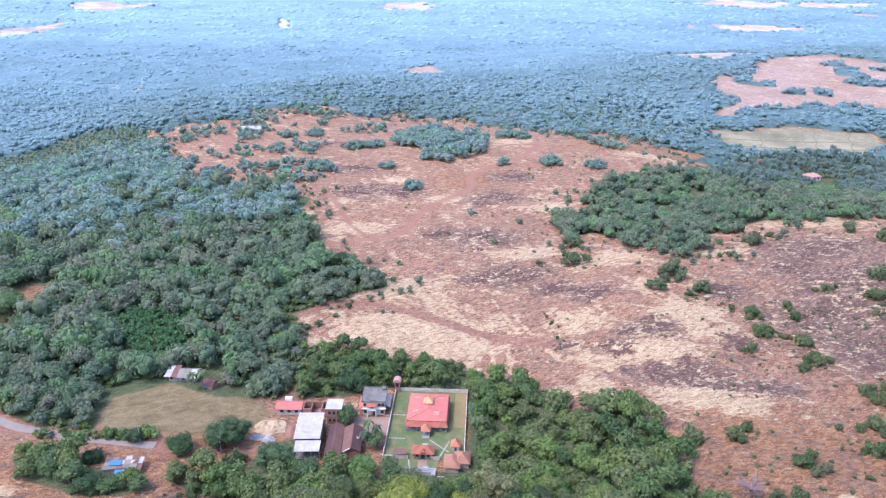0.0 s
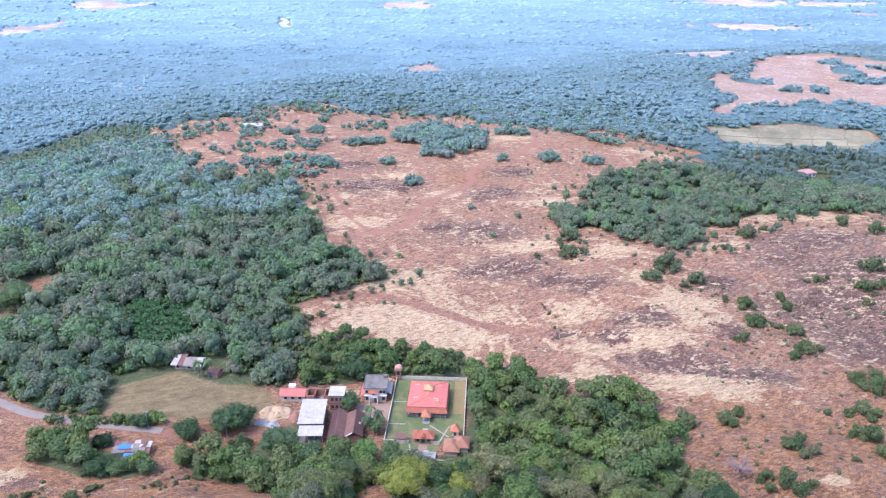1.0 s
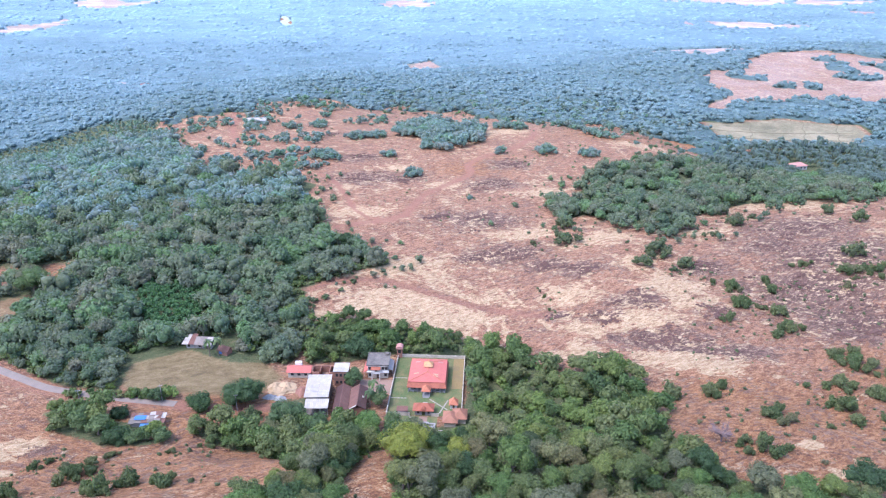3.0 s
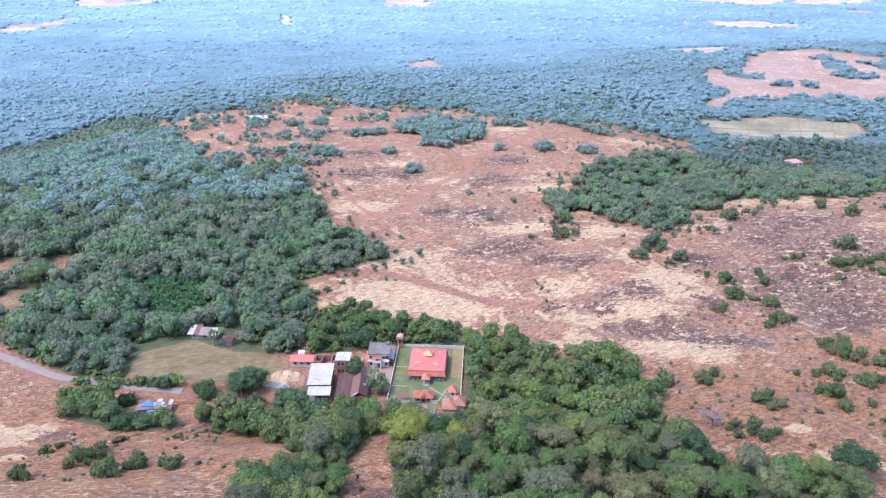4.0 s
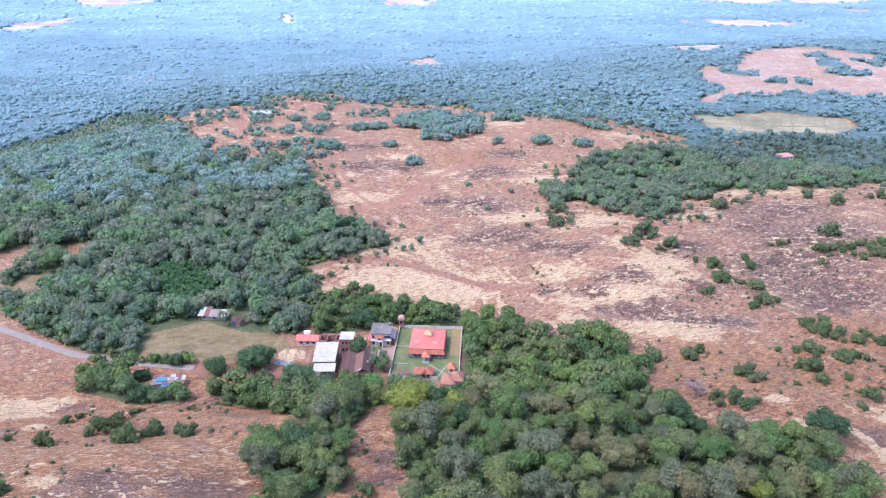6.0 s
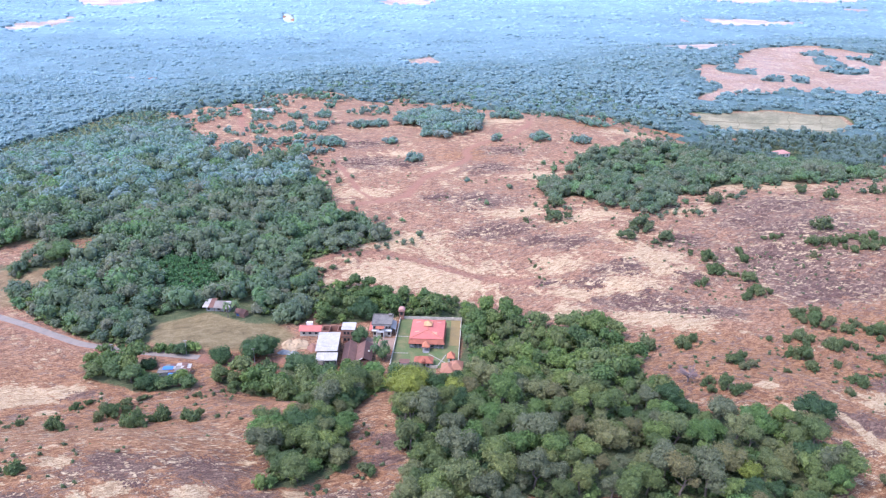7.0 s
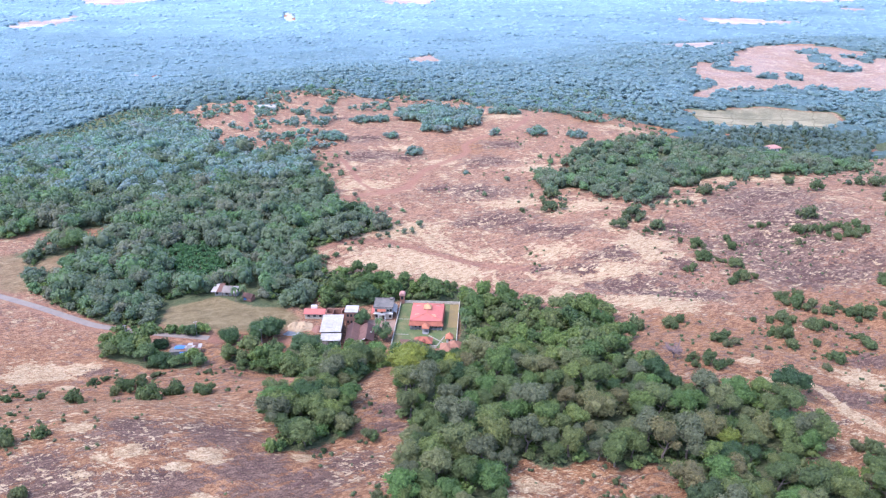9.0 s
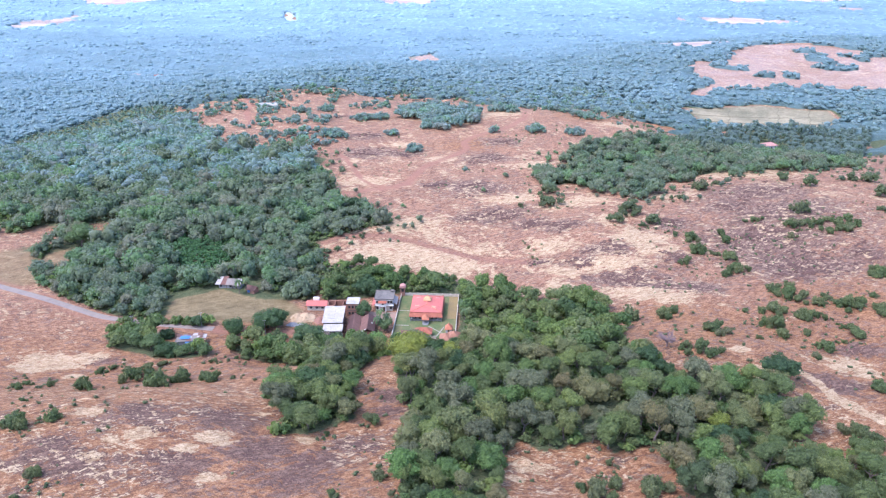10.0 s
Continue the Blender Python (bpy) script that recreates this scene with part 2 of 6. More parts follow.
SOLO_TREES = [(-79, 229, 8.6, 10.3, 0, 500), (-93, 222, 4.8, 7.7, 0, 503), (-111, 227, 3.1, 4.5, 3, 506), (-36, 241, 3.9, 6.9, 3, 509), (-35, 264, 7.1, 10.2, 0, 512), (-25, 227, 3.5, 6.2, 3, 515), (-11, 173, 8.1, 9.7, 1, 518), (-28, 209, 5.8, 7.4, 2, 521), (-18, 211, 3.9, 6.2, 3, 524), (-46, 208, 4.8, 8.4, 3, 527), (-58, 215, 6.9, 9.9, 3, 530), (-121, 216, 3.5, 5.6, 0, 533), (5, 170, 5.1, 6.5, 1, 536), (103, 147, 6.0, 7.6, 2, 539), (-53, 370, 4.5, 9.4, 0, 542), (-203, 318, 7.2, 15.0, 3, 545), (-207, 326, 8.1, 11.7, 4, 548), (-116, 201, 5.1, 7.3, 0, 551), (-124, 204, 4.4, 7.0, 3, 554), (-132, 209, 5.1, 8.2, 3, 557), (-107, 202, 3.6, 4.6, 3, 560), (-100, 201, 3.9, 5.0, 3, 563), (-111, 200, 2.9, 3.7, 3, 566)]
GROVE_TREES = [(11, 140, 4.4, 6.4, 2, 569), (25, 133, 5.2, 7.4, 2, 572), (91, 123, 3.8, 5.2, 1, 575), (104, 127, 4.8, 6.4, 5, 578), (14, 96, 5.6, 6.8, 2, 581), (-37, 125, 3.2, 4.2, 2, 584), (86, 128, 6.0, 8.2, 5, 587), (53, 137, 6.2, 8.6, 5, 590), (93, 153, 5.0, 7.2, 4, 593), (3, 88, 4.4, 5.8, 2, 596)]
YARD_PALMS = [(-28, 226), (-27, 231), (-24, 229), (11, 240), (12, 234), (-107, 276), (-100, 261), (-96, 261), (-115, 278)]
BARE_TREE = (89, 176)
HUT = (-106.2, 269.3)
HUT2 = (-94.0, 263.8)
BLUE = (-110.0, 211.2)
PALM_HOUSE = (293.4, 585.2)
FAR_A = (-456.8, 1072.2)
FAR_B = (-423.1, 1068.3)
WHITE_FAR = (-172.4, 677.2)
RIVER = (-374.3, 1873.4)
POLES = [(-79, 223), (-139, 223), (-109, 227)]
BUNDS = [((259, 698), (391, 689)), ((265, 678), (385, 666)), ((306, 726), (286, 665)), ((359, 729), (334, 660)), ((387, 718), (366, 661))]

# ---------- materials ----------
def nodes_of(name):
    m = bpy.data.materials.new(name)
    m.use_nodes = True
    n, l = m.node_tree.nodes, m.node_tree.links
    return m, n, l, n["Principled BSDF"]


def ramp(n, stops):
    r = n.new("ShaderNodeValToRGB")
    e = r.color_ramp.elements
    while len(e) > 1:
        e.remove(e[-1])
    for i, (p, c) in enumerate(stops):
        k = e[0] if i == 0 else e.new(p)
        k.position, k.color = p, (*c, 1)
    return r


def noise_node(n, l, scale, detail=4.0, rough=0.55, vec=None, distort=0.0):
    t = n.new("ShaderNodeTexNoise")
    t.inputs["Scale"].default_value, t.inputs["Detail"].default_value = scale, detail
    t.inputs["Roughness"].default_value, t.inputs["Distortion"].default_value = rough, distort
    if vec is not None:
        l.new(vec, t.inputs["Vector"])
    return t


def mapped(n, l, scale=(1, 1, 1), turn=0.0, kind="Object"):
    c, m = n.new("ShaderNodeTexCoord"), n.new("ShaderNodeMapping")
    m.inputs["Scale"].default_value, m.inputs["Rotation"].default_value = scale, (0, 0, radians(turn))
    l.new(c.outputs[kind], m.inputs["Vector"])
    return m.outputs[0]


def grained(n, l, along, across, angle):
    """Coordinates in which patterns stretch along one direction, in degrees from x."""
    c, m = n.new("ShaderNodeTexCoord"), n.new("ShaderNodeMapping")
    m.vector_type = "TEXTURE"
    m.inputs["Scale"].default_value, m.inputs["Rotation"].default_value = (along, across, 1), (0, 0, radians(angle))
    l.new(c.outputs["Object"], m.inputs["Vector"])
    return m.outputs[0]


def math_node(n, l, op, a, b, clamp=False):
    t = n.new("ShaderNodeMath")
    t.operation, t.use_clamp = op, clamp
    for i, v in enumerate((a, b)):
        if isinstance(v, (int, float)):
            t.inputs[i].default_value = v
        else:
            l.new(v, t.inputs[i])
    return t.outputs[0]


def mix_node(n, l, fac, a, b, how="MIX"):
    t = n.new("ShaderNodeMix")
    t.data_type, t.blend_type = "RGBA", how
    for s, v in ((t.inputs[0], fac), (t.inputs[6], a), (t.inputs[7], b)):
        if isinstance(v, (int, float)):
            s.default_value = v
        elif isinstance(v, tuple):
            s.default_value = (*v, 1)
        else:
            l.new(v, s)
    return t.outputs[2]


def attr(n, name):
    a = n.new("ShaderNodeAttribute")
    a.attribute_name = name
    return a.outputs["Fac"]


def bumped(n, l, b, height, strength, dist):
    k = n.new("ShaderNodeBump")
    k.inputs["Strength"].default_value, k.inputs["Distance"].default_value = strength, dist
    l.new(height, k.inputs["Height"])
    l.new(k.outputs[0], b.inputs["Normal"])


def plain(name, colour, rough=0.8, metal=0.0, grain=0.25, scale=3.0, stain=0.3, relief=0.02, spread=0.0, worn=None):
    """Painted, plastered, tiled or metal surface: colour with grain, stains and a little relief."""
    m, n, l, b = nodes_of(name)
    v = mapped(n, l)
    fine, big = noise_node(n, l, scale * 4, 6, 0.7, v), noise_node(n, l, scale * 0.25, 4, 0.6, v, 0.6)
    dark = tuple(c * (1 - grain) for c in colour)
    lite = tuple(min(1, c * (1 + grain * 0.5)) for c in colour)
    r = ramp(n, [(0.3, dark), (0.7, lite)])
    l.new(fine.outputs[0], r.inputs[0])
    s = ramp(n, [(0.42, (0, 0, 0)), (0.72, (1, 1, 1))])
    l.new(big.outputs[0], s.inputs[0])
    worn = worn or tuple(c * (1 - stain) * 0.9 + 0.02 for c in colour)
    out = mix_node(n, l, s.outputs[0], r.outputs[0], worn)
    if spread:
        o = n.new("ShaderNodeObjectInfo")
        k = math_node(n, l, "MULTIPLY_ADD", o.outputs["Random"], spread)
        k.node.inputs[2].default_value = 1 - spread / 2
        c = n.new("ShaderNodeHueSaturation")
        l.new(out, c.inputs["Color"])
        l.new(k, c.inputs["Value"])
        out = c.outputs[0]
    l.new(out, b.inputs["Base Color"])
    b.inputs["Roughness"].default_value, b.inputs["Metallic"].default_value = rough, metal
    b.inputs["Specular IOR Level"].default_value = 0.12 if rough > 0.7 else 0.5
    bumped(n, l, b, fine.outputs[0], 0.5, relief)
    return m


def corrugated(name, colour, rough=0.6, metal=0.0, pitch=0.35, stain=0.35, axis="X"):
    m, n, l, b = nodes_of(name)
    v = mapped(n, l)
    w = n.new("ShaderNodeTexWave")
    w.bands_direction = axis
    w.inputs["Scale"].default_value = 2 * math.pi / 20 / pitch
    l.new(v, w.inputs["Vector"])
    big, fine = noise_node(n, l, 0.35, 6, 0.65, v, 0.5), noise_node(n, l, 6, 5, 0.7, v)
    s = ramp(n, [(0.4, colour), (0.62, tuple(c * (1 - stain * 0.5) for c in colour)), (0.75, tuple(c * (1 - stain) for c in colour))])
    l.new(big.outputs[0], s.inputs[0])
    g = ramp(n, [(0.3, (0.8, 0.8, 0.8)), (0.7, (1, 1, 1))])
    l.new(fine.outputs[0], g.inputs[0])
    l.new(mix_node(n, l, 0.7, s.outputs[0], g.outputs[0], "MULTIPLY"), b.inputs["Base Color"])
    b.inputs["Roughness"].default_value, b.inputs["Metallic"].default_value = rough, metal
    b.inputs["Specular IOR Level"].default_value = 0.15 if rough > 0.6 else 0.4
    bumped(n, l, b, w.outputs[0], 0.8, 0.05)
    return m


def foliage(name, greens, tinted, sheen=0.0, scale=0.9, gloss=0.2, sheen_tint=(0.78, 0.9, 1.0), haze=None, floor=0.06, vary=0.5, fine=0.75):
    """Leaves. greens: colours over which plants of one kind spread; tinted: by the plant's own mark, else by the object."""
    m, n, l, b = nodes_of(name)
    r = ramp(n, [(i / max(1, len(greens) - 1), c) for i, c in enumerate(greens)])
    if tinted:
        l.new(attr(n, "tint"), r.inputs[0])
    else:
        o = n.new("ShaderNodeObjectInfo")
        l.new(o.outputs["Random"], r.inputs[0])
    g = n.new("ShaderNodeNewGeometry")
    leaf = ramp(n, [(0.0, (0.62, 0.62, 0.58)), (0.5, (0.98, 0.98, 0.95)), (1.0, (1.45, 1.4, 1.2))])
    l.new(g.outputs["Random Per Island"], leaf.inputs[0])
    c = mix_node(n, l, vary, r.outputs[0], leaf.outputs[0], "MULTIPLY")
    v = mapped(n, l)
    t = noise_node(n, l, scale, 5, 0.65, v)
    k = ramp(n, [(0.32, (0.6, 0.62, 0.55)), (0.68, (1.15, 1.12, 1.0))])
    l.new(t.outputs[0], k.inputs[0])
    col = mix_node(n, l, 0.8, c, k.outputs[0], "MULTIPLY")
    # single leaves within a spray
    t2 = noise_node(n, l, scale * 6, 4, 0.7, v)
    k2 = ramp(n, [(0.36, (0.5, 0.52, 0.46)), (0.5, (0.95, 0.96, 0.92)), (0.64, (1.55, 1.5, 1.3))])
    l.new(t2.outputs[0], k2.inputs[0])
    col = mix_node(n, l, fine, col, k2.outputs[0], "MULTIPLY")
    l.new(col, b.inputs["Base Color"])
    thin = n.new("ShaderNodeBsdfTranslucent")
    l.new(mix_node(n, l, 1.0, col, (1.25, 1.35, 0.8), "MULTIPLY"), thin.inputs[0])
    bumped(n, l, b, t2.outputs[0], 0.9, 0.45 / scale * 0.5)
    both = n.new("ShaderNodeMixShader")
    both.inputs[0].default_value = 0.4
    l.new(b.outputs[0], both.inputs[1])
    l.new(thin.outputs[0], both.inputs[2])
    l.new(both.outputs[0], n["Material Output"].inputs[0])
    b.inputs["Roughness"].default_value = 0.6
    b.inputs["Specular IOR Level"].default_value = gloss
    if haze:
        # distance haze painted into far leaves: bluer base colour and stronger sheen
        w = attr(n, "haze")
        l.new(mix_node(n, l, w, col, mix_node(n, l, 0.85, col, haze)), b.inputs["Base Color"])
        haze_sheen = math_node(n, l, "ADD", math_node(n, l, "MULTIPLY", w, sheen), floor)
        # the painted haze differs in patches, from stand to stand
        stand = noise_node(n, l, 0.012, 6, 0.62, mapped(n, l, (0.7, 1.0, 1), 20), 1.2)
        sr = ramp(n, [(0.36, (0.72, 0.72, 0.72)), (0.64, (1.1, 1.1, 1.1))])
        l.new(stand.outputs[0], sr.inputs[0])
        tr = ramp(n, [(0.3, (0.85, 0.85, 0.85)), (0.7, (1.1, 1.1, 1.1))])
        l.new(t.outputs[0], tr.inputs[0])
        l.new(math_node(n, l, "MULTIPLY", haze_sheen, math_node(n, l, "MULTIPLY", sr.outputs[0], tr.outputs[0])), b.inputs["Sheen Weight"])
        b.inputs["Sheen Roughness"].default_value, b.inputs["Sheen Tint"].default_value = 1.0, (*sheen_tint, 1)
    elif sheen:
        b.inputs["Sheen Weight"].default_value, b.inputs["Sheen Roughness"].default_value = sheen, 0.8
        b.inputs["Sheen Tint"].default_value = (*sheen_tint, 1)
    return m


def ground_material():
    m, n, l, b = nodes_of("laterite_ground")
    v = mapped(n, l)
    streak = noise_node(n, l, 0.055, 8, 0.6, grained(n, l, 1.35, 0.75, -38), 1.8)
    streak2 = noise_node(n, l, 0.15, 7, 0.68, grained(n, l, 1.5, 0.75, 18), 1.4)
    broad = noise_node(n, l, 0.018, 5, 0.6, v, 0.5)
    tuft = noise_node(n, l, 0.5, 6, 0.7, grained(n, l, 1.5, 0.8, 24), 0.9)
    tuft2 = noise_node(n, l, 0.34, 6, 0.68, grained(n, l, 1.7, 0.7, -25), 1.0)
    fine = noise_node(n, l, 2.2, 4, 0.75, v, 0.4)
    ledge = noise_node(n, l, 0.075, 6, 0.6, grained(n, l, 1.8, 0.8, 12), 1.6)
    furrow = noise_node(n, l, 0.8, 5, 0.68, grained(n, l, 2.4, 0.7, 27), 1.0)

    def blend(*terms):
        s = None
        for out, k in terms:
            t = math_node(n, l, "MULTIPLY", out, k)
            s = t if s is None else math_node(n, l, "ADD", s, t)
        return s
    grit = blend((tuft.outputs[0], 0.38), (fine.outputs[0], 0.34), (furrow.outputs[0], 0.28))
    # bare lateritic soil, between rusty red and dusty brown
    soil = ramp(n, [(0.445, (0.13, 0.068, 0.042)), (0.5, (0.285, 0.143, 0.080)), (0.555, (0.42, 0.245, 0.145))])
    l.new(grit, soil.inputs[0])
    red = ramp(n, [(0.445, (0.165, 0.072, 0.034)), (0.5, (0.28, 0.134, 0.056)), (0.555, (0.395, 0.212, 0.098))])
    l.new(grit, red.inputs[0])
    c = mix_node(n, l, math_node(n, l, "MULTIPLY", attr(n, "red"), 0.9, True), soil.outputs[0], red.outputs[0])
    # weathered dark rock crust and burnt grass
    dr = ramp(n, [(0.521, (0, 0, 0)), (0.531, (1, 1, 1))])
    l.new(blend((tuft.outputs[0], 0.24), (streak2.outputs[0], 0.34), (tuft2.outputs[0], 0.24), (furrow.outputs[0], 0.18), (attr(n, "dark"), 0.095)), dr.inputs[0])
    # thin broken ledges of rock between the sheets of soil
    lr = ramp(n, [(0.006, (1, 1, 1)), (0.03, (0, 0, 0))])
    l.new(math_node(n, l, "ABSOLUTE", math_node(n, l, "SUBTRACT", ledge.outputs[0], 0.5), 0.0), lr.inputs[0])
    lk = ramp(n, [(0.47, (0, 0, 0)), (0.56, (1, 1, 1))])
    l.new(blend((tuft2.outputs[0], 0.6), (broad.outputs[0], 0.4)), lk.inputs[0])
    rock = math_node(n, l, "MAXIMUM", dr.outputs[0], math_node(n, l, "MULTIPLY", lr.outputs[0], lk.outputs[0]))
    crust = ramp(n, [(0.445, (0.066, 0.041, 0.034)), (0.5, (0.115, 0.070, 0.055)), (0.555, (0.20, 0.128, 0.095))])
    l.new(grit, crust.inputs[0])
    c = mix_node(n, l, math_node(n, l, "MULTIPLY", rock, 0.85), c, crust.outputs[0])
    # straw and sand lie in streaks
    pr = ramp(n, [(0.534, (0, 0, 0)), (0.548, (1, 1, 1))])
    l.new(blend((streak.outputs[0], 0.34), (streak2.outputs[0], 0.42), (tuft2.outputs[0], 0.24), (attr(n, "pale"), 0.12)), pr.inputs[0])
    straw = ramp(n, [(0.44, (0.28, 0.175, 0.092)), (0.5, (0.45, 0.315, 0.175)), (0.56, (0.60, 0.445, 0.265))])
    l.new(grit, straw.inputs[0])
    c = mix_node(n, l, math_node(n, l, "MULTIPLY", pr.outputs[0], 0.78), c, straw.outputs[0])
    # small flecks of bleached soil among the broken crust
    fr = ramp(n, [(0.535, (0, 0, 0)), (0.552, (1, 1, 1))])
    l.new(blend((tuft2.outputs[0], 0.5), (tuft.outputs[0], 0.35), (furrow.outputs[0], 0.15)), fr.inputs[0])
    c = mix_node(n, l, math_node(n, l, "MULTIPLY", fr.outputs[0], math_node(n, l, "MULTIPLY", attr(n, "fleck"), 0.8)), c, straw.outputs[0])
    # dry meadow, lawn-green growth, paddy stubble
    grass = ramp(n, [(0.43, (0.145, 0.105, 0.05)), (0.5, (0.205, 0.148, 0.072)), (0.57, (0.27, 0.20, 0.105))])
    l.new(blend((grit, 0.6), (streak2.outputs[0], 0.4)), grass.inputs[0])
    c = mix_node(n, l, attr(n, "meadow"), c, grass.outputs[0])
    green = ramp(n, [(0.42, (0.05, 0.07, 0.028)), (0.5, (0.085, 0.10, 0.045)), (0.6, (0.17, 0.145, 0.075))])
    l.new(grit, green.inputs[0])
    gm = math_node(n, l, "ADD", attr(n, "green"), math_node(n, l, "MULTIPLY", math_node(n, l, "SUBTRACT", tuft.outputs[0], 0.5), 1.2))
    gr = ramp(n, [(0.42, (0, 0, 0)), (0.6, (1, 1, 1))])
    l.new(gm, gr.inputs[0])
    c = mix_node(n, l, gr.outputs[0], c, green.outputs[0])
    paddy = ramp(n, [(0.42, (0.155, 0.135, 0.08)), (0.5, (0.225, 0.19, 0.115)), (0.58, (0.30, 0.25, 0.155))])
    l.new(blend((broad.outputs[0], 0.5), (streak2.outputs[0], 0.3), (tuft.outputs[0], 0.2)), paddy.inputs[0])
    c = mix_node(n, l, attr(n, "paddy"), c, paddy.outputs[0])
    # trodden tracks
    trod = ramp(n, [(0.35, (0.21, 0.092, 0.058)), (0.65, (0.34, 0.175, 0.115))])
    l.new(fine.outputs[0], trod.inputs[0])
    tm = math_node(n, l, "MULTIPLY", attr(n, "track"), 0.92)
    c = mix_node(n, l, tm, c, trod.outputs[0])
    # dry far clearings and hilltop, paled: distance haze put into the colour
    haze_pale = ramp(n, [(0.4, (0.32, 0.25, 0.215)), (0.6, (0.50, 0.43, 0.39))])
    l.new(broad.outputs[0], haze_pale.inputs[0])
    c = mix_node(n, l, attr(n, "haze_pale"), c, haze_pale.outputs[0])
    l.new(c, b.inputs["Base Color"])
    b.inputs["Roughness"].default_value = 0.9
    b.inputs["Specular IOR Level"].default_value = 0.15
    hsum = blend((tuft.outputs[0], 0.9), (tuft2.outputs[0], 0.8), (fine.outputs[0], 0.35), (furrow.outputs[0], 0.25))
    bumped(n, l, b, hsum, 1.0, 1.6)
    return m


M_GROUND = ground_material()
M_BARK = plain("bark", (0.16, 0.125, 0.10), 0.9, grain=0.5, scale=4, relief=0.05)
M_DEADWOOD = plain("dead_wood", (0.21, 0.15, 0.145), 0.9, grain=0.3, scale=4)
FRESH, YELLOW = (0.105, 0.165, 0.050), (0.235, 0.245, 0.042)
M_CROWN = foliage("tree_leaves", [(0.066, 0.092, 0.040), (0.125, 0.161, 0.061), (0.198, 0.195, 0.099), (0.106, 0.145, 0.050), (0.172, 0.185, 0.066), (0.087, 0.121, 0.045), (0.185, 0.152, 0.082), (0.119, 0.172, 0.053), (0.191, 0.227, 0.069), (0.112, 0.143, 0.055)], False, 0.05)
M_SOLO = foliage("roadside_tree_leaves", [(0.072, 0.114, 0.047), (0.098, 0.150, 0.055), (0.130, 0.176, 0.072)], False, 0.08)
M_FRESH = foliage("fresh_leaves", [FRESH, (0.13, 0.21, 0.065)], False, 0.05)
M_YELLOW = foliage("yellow_green_leaves", [YELLOW, (0.185, 0.215, 0.04)], False, 0.05)
M_DARK = foliage("dark_leaves", [(0.050, 0.087, 0.036), (0.067, 0.112, 0.042)], False, 0.05)
M_GREYLEAF = foliage("grey_green_leaves", [(0.155, 0.165, 0.105), (0.12, 0.125, 0.075)], False, 0.05)
M_OLIVE = foliage("olive_leaves", [(0.165, 0.165, 0.07), (0.19, 0.17, 0.085)], False, 0.05)
M_SHRUB = foliage("shrub_leaves", [(0.098, 0.132, 0.052), (0.081, 0.113, 0.044), (0.138, 0.155, 0.071), (0.109, 0.149, 0.057), (0.149, 0.144, 0.081)], False, 0.05)
M_LOWSCRUB = foliage("low_scrub_leaves", [(0.075, 0.105, 0.045), (0.105, 0.12, 0.058), (0.09, 0.125, 0.05), (0.14, 0.125, 0.075)], True, 0.08)
M_THICKET = foliage("thicket_leaves", [(0.065, 0.103, 0.037), (0.110, 0.163, 0.053), (0.163, 0.185, 0.080), (0.094, 0.147, 0.048), (0.163, 0.219, 0.060), (0.138, 0.147, 0.065), (0.083, 0.135, 0.045)], True, 0.05)
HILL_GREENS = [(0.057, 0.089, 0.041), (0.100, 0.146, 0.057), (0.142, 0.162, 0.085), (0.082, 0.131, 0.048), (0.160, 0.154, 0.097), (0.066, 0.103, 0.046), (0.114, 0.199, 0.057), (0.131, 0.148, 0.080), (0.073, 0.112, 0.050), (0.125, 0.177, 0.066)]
# same greens twice: bluish sheen paints on distance haze, stronger for the upper woods
M_HILL_HAZED = foliage("hazed_hillside_leaves", HILL_GREENS, True, 0.56, 0.9, 0.1, (0.64, 0.87, 1.0), vary=0.12, fine=0.45)
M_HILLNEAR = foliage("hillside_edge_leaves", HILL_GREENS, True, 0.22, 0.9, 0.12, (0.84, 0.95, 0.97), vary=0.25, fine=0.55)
M_BANANA = foliage("banana_leaves", [(0.05, 0.118, 0.04), (0.07, 0.15, 0.048), (0.06, 0.13, 0.044)], True, 0.1)
M_PALM = foliage("palm_fronds", [(0.055, 0.088, 0.06), (0.072, 0.105, 0.07)], True, 0.2)
# far leaves: distance haze put into their bluish base colour and sheen
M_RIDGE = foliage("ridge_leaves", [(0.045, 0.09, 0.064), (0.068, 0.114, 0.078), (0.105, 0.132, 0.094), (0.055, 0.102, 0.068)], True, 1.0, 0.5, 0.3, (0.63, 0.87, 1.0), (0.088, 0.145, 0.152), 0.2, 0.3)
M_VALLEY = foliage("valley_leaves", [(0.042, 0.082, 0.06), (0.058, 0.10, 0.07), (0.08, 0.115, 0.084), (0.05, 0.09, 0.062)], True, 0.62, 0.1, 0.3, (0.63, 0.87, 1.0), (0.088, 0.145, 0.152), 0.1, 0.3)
M_CRUST = plain("dark_laterite_stone", (0.115, 0.064, 0.05), 0.95, grain=0.45, scale=1.0, stain=0.3, relief=0.05)
M_ASPHALT = plain("asphalt", (0.20, 0.16, 0.132), 0.85, grain=0.25, scale=1.5)
M_REDROOF = corrugated("red_roof_sheet", (0.39, 0.118, 0.094), 0.85, 0, 0.5, 0.2)
M_TILE = corrugated("clay_tile", (0.29, 0.10, 0.062), 0.75, 0, 0.4, 0.45)
M_ORANGETILE = corrugated("orange_tile", (0.40, 0.15, 0.085), 0.7, 0, 0.35, 0.25)
M_BROWNTILE = corrugated("weathered_brown_tile", (0.15, 0.078, 0.06), 0.8, 0, 0.35, 0.4)
